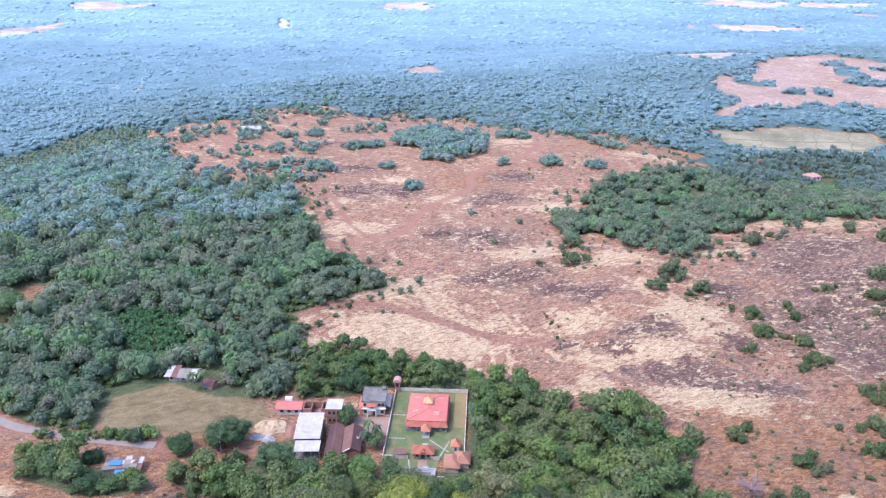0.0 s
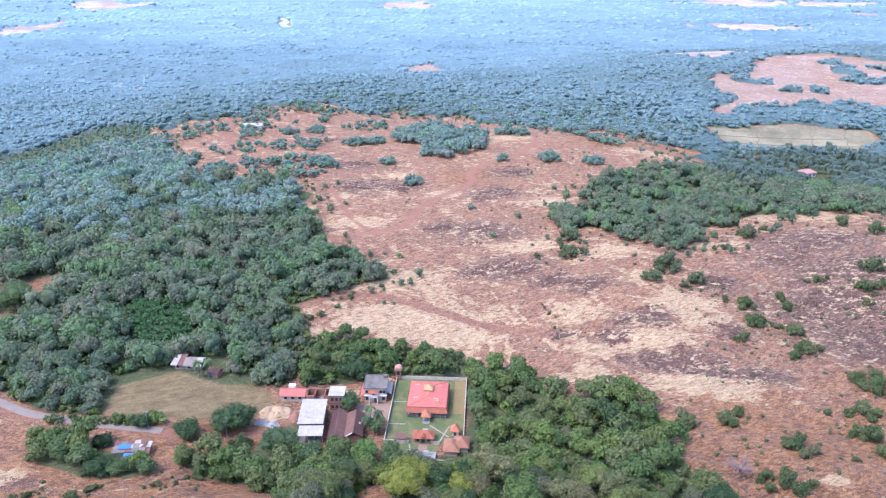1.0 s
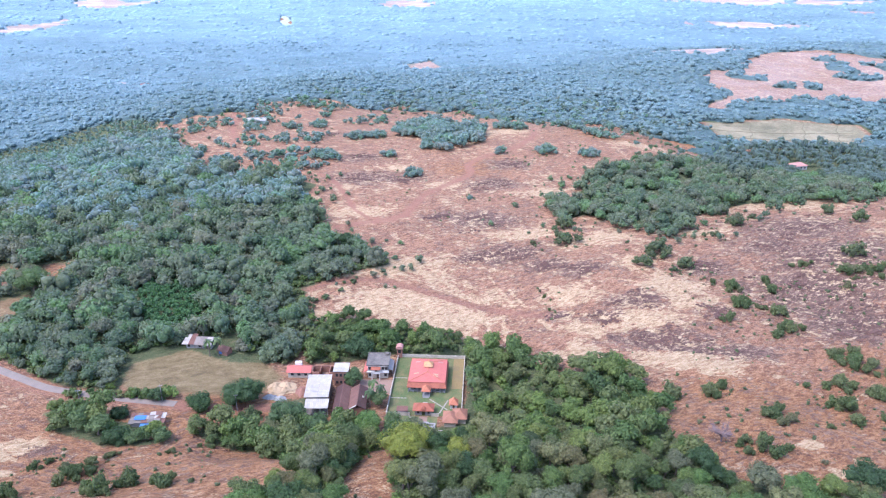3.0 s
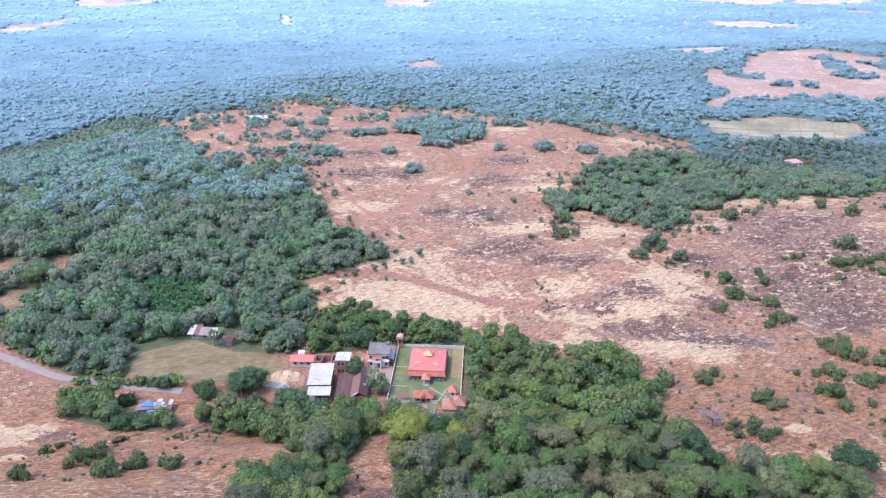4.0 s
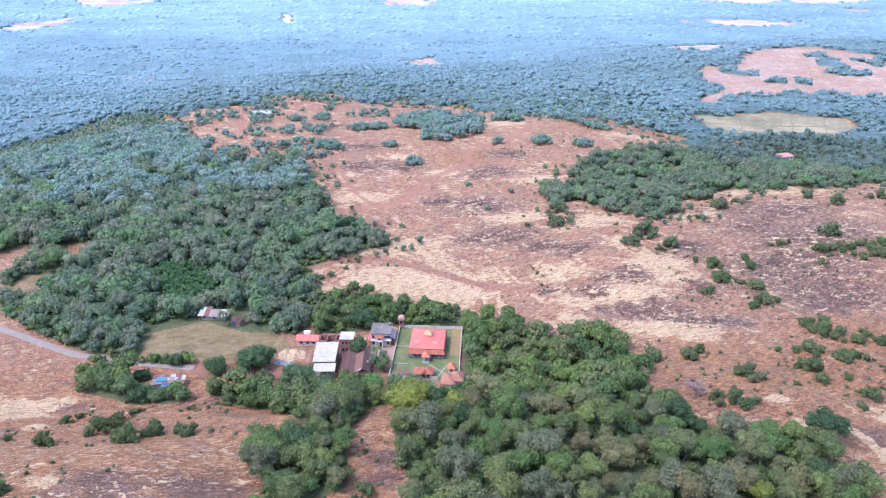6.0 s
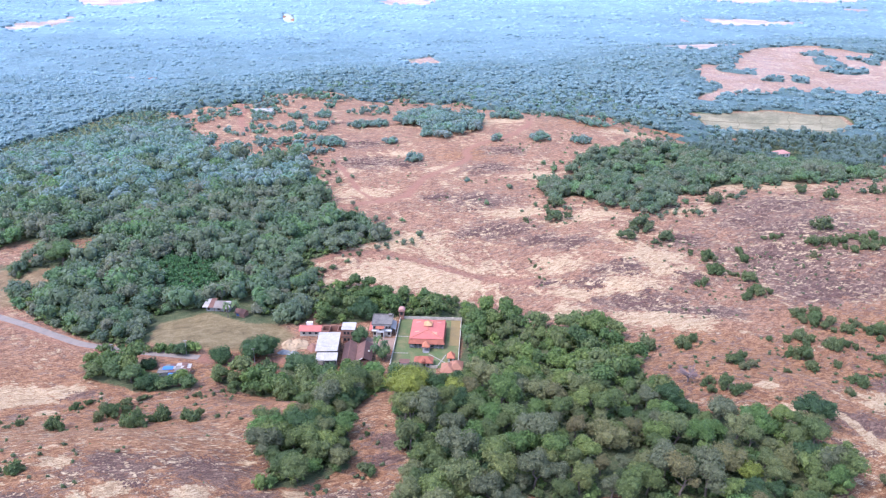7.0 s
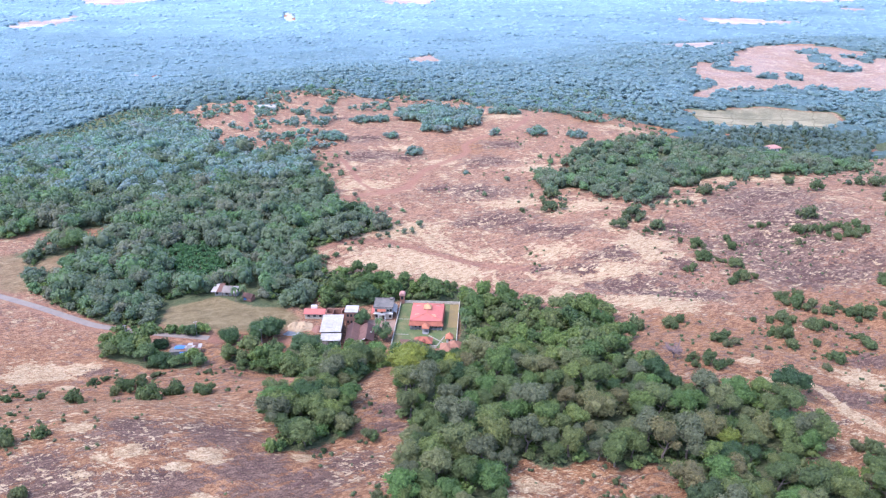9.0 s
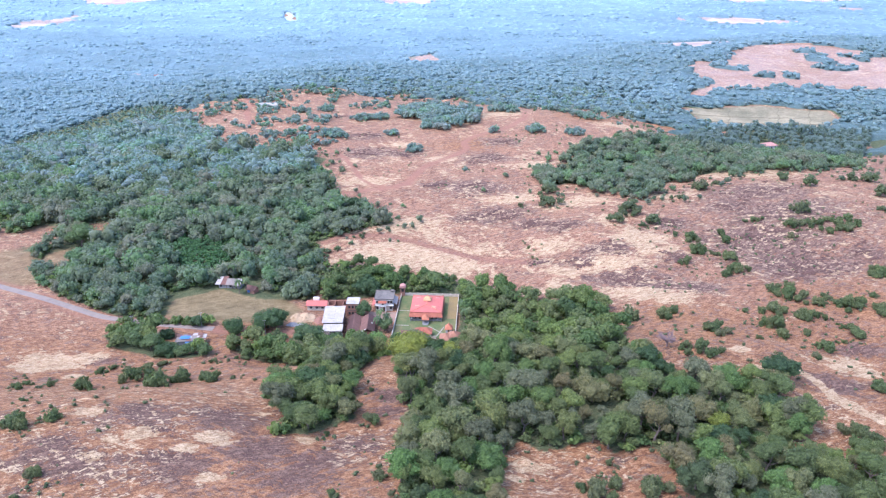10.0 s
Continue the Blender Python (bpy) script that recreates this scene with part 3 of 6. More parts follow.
M_FADEDTILE = corrugated("faded_orange_brown_tile", (0.285, 0.135, 0.085), 0.8, 0, 0.35, 0.4)
M_RUST = corrugated("rusty_brown_sheet", (0.078, 0.042, 0.036), 0.65, 0.0, 0.6, 0.35)
M_WHITEROOF = corrugated("white_roof_sheet", (0.36, 0.32, 0.28), 0.9, 0, 0.8, 0.5)
M_ASBESTOS = corrugated("grey_asbestos_sheet", (0.34, 0.295, 0.265), 0.8, 0, 0.5, 0.3)
M_MOSSY = corrugated("mossy_grey_sheet", (0.20, 0.165, 0.14), 0.85, 0, 0.5, 0.4)
M_PINK = corrugated("faded_pink_sheet", (0.40, 0.21, 0.17), 0.7, 0, 0.4, 0.3)
M_BLUE = corrugated("blue_tarpaulin", (0.05, 0.14, 0.34), 0.45, 0, 0.6, 0.2)
M_GOLD = plain("ochre_dome_paint", (0.46, 0.22, 0.075), 0.5, grain=0.1)
M_PLASTER = plain("cream_plaster", (0.46, 0.40, 0.32), 0.85, stain=0.35, relief=0.01)
M_WHITE = plain("white_plaster", (0.60, 0.56, 0.51), 0.85, stain=0.3, relief=0.01)
M_STONE = plain("grey_granite", (0.26, 0.245, 0.235), 0.85, grain=0.3, stain=0.3)
M_CONCRETE = plain("weathered_concrete", (0.165, 0.142, 0.122), 0.95, grain=0.5, scale=1.2, stain=0.65)
M_BRICK = plain("raw_red_brick", (0.25, 0.125, 0.088), 0.9, grain=0.3, scale=5, spread=0.3)
# near-black plates on the walls: the shade inside openings put into colour
M_DARKGAP = plain("painted_dark_interior", (0.03, 0.028, 0.028), 0.9)
M_LAWN = plain("watered_lawn", (0.088, 0.112, 0.044), 0.95, grain=0.45, scale=0.8, relief=0.08, worn=(0.15, 0.125, 0.06))
M_DRYLAWN = plain("dry_lawn", (0.20, 0.145, 0.065), 0.95, grain=0.35, scale=0.8, stain=0.3, relief=0.05)
M_PATH = plain("pale_path_slab", (0.27, 0.235, 0.19), 0.9, stain=0.3, spread=0.2)
M_YARD = plain("trodden_yard", (0.235, 0.155, 0.115), 0.95, grain=0.35, scale=0.7, stain=0.35, relief=0.06)
M_SAND = plain("yellow_sand", (0.36, 0.255, 0.15), 0.95, grain=0.2, scale=1.0, stain=0.2, relief=0.1)
M_GRAVEL = plain("grey_gravel", (0.27, 0.26, 0.25), 0.95, grain=0.3, scale=3, relief=0.1)
M_STEEL = plain("galvanised_steel", (0.45, 0.45, 0.46), 0.4, 0.8, grain=0.1)
M_POLE = plain("pole_concrete", (0.30, 0.28, 0.26), 0.85)
M_BUND = plain("grassy_bank", (0.19, 0.165, 0.10), 0.95, grain=0.3, scale=0.6)
M_WATER = plain("still_water", (0.10, 0.11, 0.11), 0.08, grain=0.05, stain=0.05, relief=0.003)
M_WOOD = plain("dark_timber", (0.12, 0.075, 0.05), 0.8)


# ---------- mesh helpers ----------
def mesh_of(name, verts, faces, mat, smooth=False):
    """Mesh from arrays; faces all of one size."""
    me = bpy.data.meshes.new(name)
    verts, faces = np.asarray(verts, np.float32), np.asarray(faces, np.int32)
    k = faces.shape[1]
    me.vertices.add(len(verts))
    me.vertices.foreach_set("co", verts.ravel())
    me.loops.add(faces.size)
    me.loops.foreach_set("vertex_index", faces.ravel())
    me.polygons.add(len(faces))
    me.polygons.foreach_set("loop_start", np.arange(0, faces.size, k, dtype=np.int32))
    me.polygons.foreach_set("loop_total", np.full(len(faces), k, np.int32))
    me.polygons.foreach_set("use_smooth", np.full(len(faces), smooth, bool))
    me.update(calc_edges=True)
    me.materials.append(mat)
    return me


def mark(me, name, values):
    a = me.attributes.new(name, "FLOAT", "POINT")
    a.data.foreach_set("value", np.asarray(values, np.float32))


def part(name, bm, mat, parent, label=""):
    me = bpy.data.meshes.new(name)
    bm.to_mesh(me)
    bm.free()
    me.materials.append(mat)
    ob = new(name, me)
    ob.parent = parent
    return tagged(ob, label)


def thing(name, x, y, z, turn, label, category, group="", kind=""):
    ob = new(name)
    ob.empty_display_size = 0.5
    ob.matrix_world = pose(x, y, z, 0, 0, turn)
    return tagged(ob, label, category, group, kind)


def add_box(bm, x0, x1, y0, y1, z0, z1):
    m = Matrix.Translation(((x0 + x1) / 2, (y0 + y1) / 2, (z0 + z1) / 2)) @ Matrix.Diagonal((x1 - x0, y1 - y0, z1 - z0, 1))
    return bmesh.ops.create_cube(bm, size=1, matrix=m)["verts"]


def box(x0, x1, y0, y1, z0, z1, bevel=0.0):
    bm = bmesh.new()
    add_box(bm, x0, x1, y0, y1, z0, z1)
    if bevel:
        bmesh.ops.bevel(bm, geom=bm.edges[:], offset=bevel, segments=1, affect="EDGES")
    return bm


def add_slab(bm, pts, t):
    """A thick plate: top corners pts, thickness t downward."""
    top = [bm.verts.new(p) for p in pts]
    low = [bm.verts.new((p[0], p[1], p[2] - t)) for p in pts]
    bm.faces.new(top)
    bm.faces.new(low[::-1])
    k = len(pts)
    for i in range(k):
        j = (i + 1) % k
        bm.faces.new((top[i], low[i], low[j], top[j]))


def slab(pts, t=0.08):
    bm = bmesh.new()
    add_slab(bm, pts, t)
    bmesh.ops.recalc_face_normals(bm, faces=bm.faces[:])
    return bm


def hip_roof(x0, x1, y0, y1, z0, z1, ridge=None, t=0.15):
    """Hipped roof over a rectangle; the ridge runs along the longer side. ridge: its half length."""
    cx, cy = (x0 + x1) / 2, (y0 + y1) / 2
    hx, hy = (x1 - x0) / 2, (y1 - y0) / 2
    bm = bmesh.new()
    if hx >= hy:
        r = max(0.02, hx - hy) if ridge is None else ridge
        a, b = (cx - r, cy, z1), (cx + r, cy, z1)
        c = [(x0, y0, z0), (x1, y0, z0), (x1, y1, z0), (x0, y1, z0)]
        quads = [(c[0], c[1], b, a), (c[1], c[2], b), (c[2], c[3], a, b), (c[3], c[0], a)]
    else:
        r = max(0.02, hy - hx) if ridge is None else ridge
        a, b = (cx, cy - r, z1), (cx, cy + r, z1)
        c = [(x0, y0, z0), (x1, y0, z0), (x1, y1, z0), (x0, y1, z0)]
        quads = [(c[0], c[1], a), (c[1], c[2], b, a), (c[2], c[3], b), (c[3], c[0], a, b)]
    for q in quads:
        add_slab(bm, q, t)
    bmesh.ops.recalc_face_normals(bm, faces=bm.faces[:])
    return bm


def windows(parent, xs, y, z, w=0.9, h=1.1, frame_mat=None, name="window", out=-1):
    """Framed windows on a wall that faces -y (out=-1) at local y."""
    for x in xs:
        f = part(name, box(x - w / 2 - 0.09, x + w / 2 + 0.09, y + min(0, out * 0.07), y + max(0, out * 0.07), z - 0.09, z + h + 0.09), frame_mat or M_WHITE, parent)
        part("pane", box(x - w / 2, x + w / 2, y + min(out * 0.07, out * 0.085), y + max(out * 0.07, out * 0.085), z, z + h), M_DARKGAP, f, "pane plate painted as dark as a shaded room")


def side_windows(parent, x, ys, z, w=0.9, h=1.1, frame_mat=None, out=1):
    for y in ys:
        f = part("window", box(x + min(0, out * 0.07), x + max(0, out * 0.07), y - w / 2 - 0.09, y + w / 2 + 0.09, z - 0.09, z + h + 0.09), frame_mat or M_WHITE, parent)
        part("pane", box(x + min(out * 0.07, out * 0.085), x + max(out * 0.07, out * 0.085), y - w / 2, y + w / 2, z, z + h), M_DARKGAP, f, "pane plate painted as dark as a shaded room")

# ---------- the ground: one sheet to the horizon ----------
def fan_grid(r_list, angles, centre=(0.0, -45.0)):
    a, r = np.meshgrid(np.asarray(angles), np.asarray(r_list))
    return centre[0] + r * np.sin(a), centre[1] + r * np.cos(a)


def grid_faces(rows, cols, wrap=False):
    i, j = np.meshgrid(np.arange(rows - 1), np.arange(cols if wrap else cols - 1), indexing="ij")
    k = (j + 1) % cols
    return np.stack([i * cols + j, i * cols + k, (i + 1) * cols + k, (i + 1) * cols + j], -1).reshape(-1, 4)[:, ::-1]


def smooth01(v):
    v = np.clip(v, 0, 1)
    return v * v * (3 - 2 * v)


def wooded(x, y):
    """How far the closed far woods cover the land, 0 to 1."""
    wob = 30 * (vnoise(x, y, 40, 3) - 0.5) + 26 * (vnoise(x, y, 14, 4) - 0.5)
    open_land = smooth01((poly_near(x, y, OPEN) + wob * 1.6) / 10 + 0.5)
    bare = smooth01((poly_near(x, y, HILLTOP) + wob * 0.8) / 12 + 0.5)
    copse = 0.65 * vnoise(x / 1.6, y, 46, 51) + 0.35 * vnoise(x, y, 16, 52)
    open_land = np.maximum(open_land, bare * smooth01((0.72 - copse) * 14))
    for poly in (PADDY, PALMS, GREEN_SLOPE):
        open_land = np.maximum(open_land, smooth01((poly_near(x, y, poly) + wob * 0.4) / 12 + 0.5))
    for cx, cy, rx, ry in CLEARINGS:
        d = np.hypot((x - cx) / rx, (y - cy) / ry) + 0.9 * (vnoise(x, y, rx * 0.5, 5) - 0.5) + 0.4 * (vnoise(x, y, rx * 0.15, 6) - 0.5)
        open_land = np.maximum(open_land, smooth01((0.95 - d) * 4))
    open_land = np.maximum(open_land, smooth01((1.15 - np.hypot((x - RIVER[0] + 0.22 * (y - RIVER[1])) / 15, (y - RIVER[1]) / 112)) * 5))
    return 1 - open_land


def soil(x, y):
    """Height of the ground with its small swells and hollows."""
    x, y = np.asarray(x, float), np.asarray(y, float)
    near = np.clip((700 - np.hypot(x, y)) / 300, 0, 1)
    swell = 1.6 * (vnoise(x, y, 26, 11) - 0.5) + 0.7 * (vnoise(x, y, 7, 12) - 0.5) + 0.35 * (vnoise(x, y, 3, 13) - 0.5)
    return land(x, y) + near * swell * smooth01(-pad_near(x, y) / 6) * smooth01((line_near(x, y, ROAD) - 3) / 8)


def build_ground():
    a = radians(39)
    angles = np.concatenate([np.linspace(-a, a, 400, endpoint=False), np.linspace(a, 2 * math.pi - a, 50, endpoint=False)])
    rr = np.concatenate([np.linspace(0.02, 95, 9), np.geomspace(100, 1250, 420), np.geomspace(1300, 4800, 50)])
    x, y = fan_grid(rr, angles)
    z = soil(x, y)
    v = np.stack([x, y, z], -1).reshape(-1, 3)
    me = mesh_of("ground", v, grid_faces(len(rr), len(angles), True), M_GROUND, True)
    x, y = v[:, 0], v[:, 1]
    pale = np.maximum(spots(x, y, PALE_A, 1.9), 1.55 * spots(x, y, PALE_B, 1.6) * (0.55 + 0.9 * vnoise(x, y, 3.5, 48)))
    pale = np.maximum(pale, 1.2 * smooth01((3.6 + 3 * (vnoise(x, y, 7, 46) - 0.5) - line_near(x, y, SAND_STREAK)) / 2.5))
    # where far soil is whitened to imitate haze, the hilltop less
    haze_pale = np.zeros(len(x))
    for cx, cy, rx, ry in CLEARINGS:
        if cy > 700:
            haze_pale = np.maximum(haze_pale, (1.0 if cy > 1500 or cx > 200 else 0.4) * smooth01((1.5 - np.hypot((x - cx) / rx, (y - cy) / ry)) * 3))
    haze_pale = np.maximum(haze_pale, 0.35 * smooth01(poly_near(x, y, HILLTOP) / 20 + 0.5))
    for line in FAINT_TRACKS:
        pale = np.maximum(pale, 0.9 * smooth01((0.9 - line_near(x, y, line)) / 1.2 + 0.3))
    banks = np.zeros(len(x))
    for line, w in ((BANK_A, 2.6), (BANK_B, 2.2)):
        banks = np.maximum(banks, smooth01((w - line_near(x, y, line)) / w + 0.3))
    red = np.maximum(spots(x, y, RED_SPOTS, 1.7), 0.75 * smooth01((255 - y) / 70))
    red = np.maximum(red, smooth01((10 - line_near(x, y, DIRT_YARD)) / 4))
    pale = pale * (1 - smooth01((10 - line_near(x, y, DIRT_YARD)) / 4))
    mark(me, "red", np.clip(red, 0, 1))
    mark(me, "haze_pale", haze_pale * 0.75)
    mark(me, "pale", pale * (1 - banks) - 0.5 * np.clip(red, 0, 1) * np.clip(1 - pale, 0, 1) - 0.9 * banks - 0.15 * spots(x, y, DARK_SPOTS, 1.7))
    mark(me, "dark", np.maximum(spots(x, y, DARK_SPOTS + DARK_NEAR, 1.7), 1.5 * smooth01((2.2 - line_near(x, y, BANK_B)) / 2.2 + 0.3)))
    mark(me, "meadow", smooth01(poly_near(x, y, MEADOW) / 4 + 0.5) + 0.7 * smooth01(poly_near(x, y, LEFT_FIELD) / 6 + 0.5))
    green = np.zeros(len(x))
    for poly in (HILLSIDE, GROVE, HEDGE, CLUMP, ROADSIDE, MIDWOOD, BACKWOOD, PALMS):
        green = np.maximum(green, 0.75 * smooth01((poly_near(x, y, poly) - (9 if poly is MIDWOOD else 22 if poly is BACKWOOD else 0)) / 6 + 0.5))
    green = np.minimum(green, np.maximum(smooth01((line_near(x, y + 6, ROAD) - 6) / 5), y > 300))
    clear = np.zeros(len(x))
    for cx, cy, r in GLADES:
        clear = np.maximum(clear, np.exp(-((x - cx) ** 2 + (y - cy) ** 2) / (r * r)))
    mark(me, "green", np.maximum(green * (1 - clear), np.maximum(smooth01(wooded(x, y)), smooth01(poly_near(x, y, GREEN_SLOPE) / 20 + 0.5))))
    mark(me, "paddy", smooth01(poly_near(x, y, PADDY) / 4 + 0.5))
    tr = np.zeros(len(x))
    for line, w in ((TRACK_A, 3.0), (TRACK_B, 1.6), (TRACK_C, 3.5), (BANK_A, 2.2), (ROAD[:6], 4.0), (ROAD[4:] + [(-66, 226)], 2.6)):
        tr = np.maximum(tr, smooth01((w + 1.6 * (vnoise(x, y, 9, 44) - 0.5) - line_near(x + 5 * (vnoise(x, y, 30, 45) - 0.5), y, line)) / (0.6 * w) + 0.4) * (1.0 if w in (3.0, 1.6, 3.5, 2.6) else 0.6))
    mark(me, "track", tr)
    mark(me, "fleck", np.clip(np.maximum(spots(x, y, DARK_SPOTS, 2.0), 1.0 * smooth01((185 - y) / 40) * smooth01((vnoise(x, y, 22, 47) - 0.3) * 4)), 0, 1))
    ob = new("ground", me)
    tagged(ob, "rust-red laterite plateau with straw-coloured streaks and dark crust", "ground", kind="structure")


def pad_near(x, y):
    """Positive on the hamlet's levelled pad."""
    return np.minimum(np.minimum(x + 70, 12 - x), np.minimum(y - 208, 262 - y))


def haze_share(x, y):
    """Strength of the haze painted on far woods: grows with distance and lower land."""
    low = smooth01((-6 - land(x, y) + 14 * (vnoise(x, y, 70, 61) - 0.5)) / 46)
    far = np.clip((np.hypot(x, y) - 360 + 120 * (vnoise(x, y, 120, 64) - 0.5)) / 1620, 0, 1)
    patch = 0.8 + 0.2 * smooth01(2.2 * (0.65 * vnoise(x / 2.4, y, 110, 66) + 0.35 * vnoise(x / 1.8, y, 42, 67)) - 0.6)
    dry = 1 - 0.22 * smooth01((x - 100) / 700)       # thins the painted haze over the eastern hills
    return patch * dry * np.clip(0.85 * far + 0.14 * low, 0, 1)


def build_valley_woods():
    """Closed canopy of the valley and the far hills, crown beside crown."""
    a = radians(37)
    rr = np.concatenate([np.geomspace(560, 1500, 190), np.geomspace(1510, 4700, 90)])
    x, y = fan_grid(rr, np.linspace(-a, a, 460))
    cell = 9.0
    gx, gy = x / cell, y / cell
    bx, by = np.floor(gx), np.floor(gy)
    best, tint, tall = np.full(x.shape, 9.0), np.zeros(x.shape), np.zeros(x.shape)
    for dx in (-1, 0, 1):
        for dy in (-1, 0, 1):
            cx, cy = bx + dx, by + dy
            px, py = cx + lattice(cx, cy, 21), cy + lattice(cx, cy, 22)
            size = 0.75 + 0.55 * lattice(cx, cy, 23)
            d = np.hypot(gx - px, gy - py) / size
            hit = d < best
            best, tint, tall = np.where(hit, d, best), np.where(hit, lattice(cx, cy, 24), tint), np.where(hit, size, tall)
    crown = np.sqrt(np.clip(1 - best * best, 0, 1))
    low = np.clip((np.hypot(x, y) - 1050) / 160, 0, 1)
    far = np.hypot(x, y)
    deck = 2.2 + 0.6 * smooth01((far - 1000) / 150) + 0.8 * smooth01((far - 1450) / 150)      # the canopy closes between the crowns
    hgt = deck + 1.1 * crown * tall + 1.5 * low * (vnoise(x / 2, y, 70, 31) - 0.5) + 0.6 * (vnoise(x, y, 4.5, 32) - 0.5)
    k = wooded(x, y)
    thin = smooth01((vnoise(x, y, 45, 33) + 0.5 * vnoise(x, y, 17, 34) - 0.42) * 4)
    near_edge = np.clip((np.hypot(x, y) - 560) / 500, 0, 1)
    k = smooth01((k - 0.6) * 2.5) * np.maximum(thin, near_edge)
    z = land(x, y) - 2.0 + k * (hgt + 2.0)
    v = np.stack([x, y, z], -1).reshape(-1, 3)
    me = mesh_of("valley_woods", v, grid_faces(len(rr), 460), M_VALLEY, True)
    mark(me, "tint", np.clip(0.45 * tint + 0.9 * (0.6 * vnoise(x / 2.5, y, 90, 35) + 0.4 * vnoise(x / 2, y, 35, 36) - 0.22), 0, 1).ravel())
    mark(me, "haze", haze_share(x, y).ravel())
    tagged(new("valley_woods", me), "dense hazy blue-green woods filling the far valley and hills", "woods", kind="stuff")


# ---------- plants ----------
def ico(sub):
    bm = bmesh.new()
    bmesh.ops.create_icosphere(bm, subdivisions=sub, radius=1)
    v = np.array([p.co[:] for p in bm.verts])
    f = np.array([[q.index for q in p.verts] for p in bm.faces])
    bm.free()
    return v, f


ICO1, ICO2 = ico(1), ico(2)


def crown_arrays(rng, radius, tall, lobes, leaves, leaf, core, core_shape=0.82, tufts=0):
    """Leafy crown from z=0 up: lobed cores thickly set with leaf sprays. Quads (core triangles doubled at a corner are avoided: two arrays)."""
    cen, rad = [], []
    for i in range(lobes):
        a = rng.uniform(0, 2 * math.pi)
        d = radius * (0.0 if i == 0 else rng.uniform(0.35, 0.72))
        h = tall * (0.58 if i == 0 else rng.uniform(0.28, 0.72))
        cen.append((d * math.cos(a), d * math.sin(a), h))
        rad.append(radius * (0.58 if i == 0 else rng.uniform(0.30, 0.5)))
    for i in range(tufts):
        # small tufts that ride on the outside of the main boughs
        j = rng.integers(lobes)
        d = rng.normal(size=3)
        d[2] = abs(d[2]) * 0.8
        d /= np.linalg.norm(d)
        cen.append(tuple(np.array(cen[j]) + d * rad[j] * rng.uniform(0.75, 1.05) * np.array([1, 1, 0.8])))
        rad.append(radius * rng.uniform(0.13, 0.24))
    lobes += tufts
    cen, rad = np.array(cen), np.array(rad)
    flat = min(1.0, 0.95 * tall / (2 * radius) + 0.25)
    cv, cf = core
    tv, tf, base = [], [], 0
    for c, r in zip(cen, rad):
        lump = 1 + 0.5 * (rng.random(len(cv)) - 0.5)
        tv.append(c + cv * r * core_shape * lump[:, None] * np.array([1, 1, flat]))
        tf.append(cf + base)
        base += len(cv)
    # leaf sprays over the lobes, few on the undersides
    w = rad ** 2 / (rad ** 2).sum()
    which = rng.choice(lobes, leaves, p=w)
    n = rng.normal(size=(leaves, 3))
    n[:, 2] = np.abs(n[:, 2]) * 1.1 - 0.45 * (rng.random(leaves) < 0.5)
    n /= np.linalg.norm(n, axis=1)[:, None]
    p = cen[which] + n * rad[which][:, None] * rng.uniform(0.85, 1.12, leaves)[:, None] * np.array([1, 1, flat])
    tilt = n + rng.normal(scale=0.42, size=(leaves, 3))
    tilt /= np.linalg.norm(tilt, axis=1)[:, None]
    u = np.cross(tilt, rng.normal(size=(leaves, 3)))
    u /= np.linalg.norm(u, axis=1)[:, None]
    s = np.cross(tilt, u)
    size = leaf * rng.uniform(0.55, 1.25, leaves)[:, None]
    q = np.stack([p + u * size, p + s * size * 0.62 + tilt * size * 0.18, p - u * size * 0.9, p - s * size * 0.62 - tilt * size * 0.12], 1).reshape(-1, 3)
    qf = np.arange(leaves * 4).reshape(-1, 4)
    lift = min(q[:, 2].min(), 0)
    return np.concatenate(tv) - (0, 0, lift), np.concatenate(tf), q - (0, 0, lift), qf


def tris_of(tv, tf, qv, qf):
    v = np.concatenate([tv, qv])
    q = qf + len(tv)
    return v, np.concatenate([tf, q[:, [0, 1, 2]], q[:, [0, 2, 3]]])


def crown_mesh(seed, radius, tall, lobes, leaves, leaf, mat, core=None):
    rng = np.random.default_rng(seed)
    v, f = tris_of(*crown_arrays(rng, radius, tall, lobes, leaves, leaf, core or ICO1, 0.78, 12))
    return mesh_of("crown", v, f, mat)


def tube(bm, pts, radii, sides=6):
    rings = []
    for i, p in enumerate(pts):
        p = Vector(p)
        d = (Vector(pts[min(i + 1, len(pts) - 1)]) - Vector(pts[max(i - 1, 0)])).normalized()
        u = d.orthogonal().normalized()
        w = d.cross(u)
        rings.append([bm.verts.new(p + (u * math.cos(k * 2 * math.pi / sides) + w * math.sin(k * 2 * math.pi / sides)) * radii[i]) for k in range(sides)])
    for a, b in zip(rings, rings[1:]):
        for k in range(sides):
            bm.faces.new((a[k], a[(k + 1) % sides], b[(k + 1) % sides], b[k]))
    bm.faces.new(rings[-1])
    bm.faces.new(rings[0][::-1])


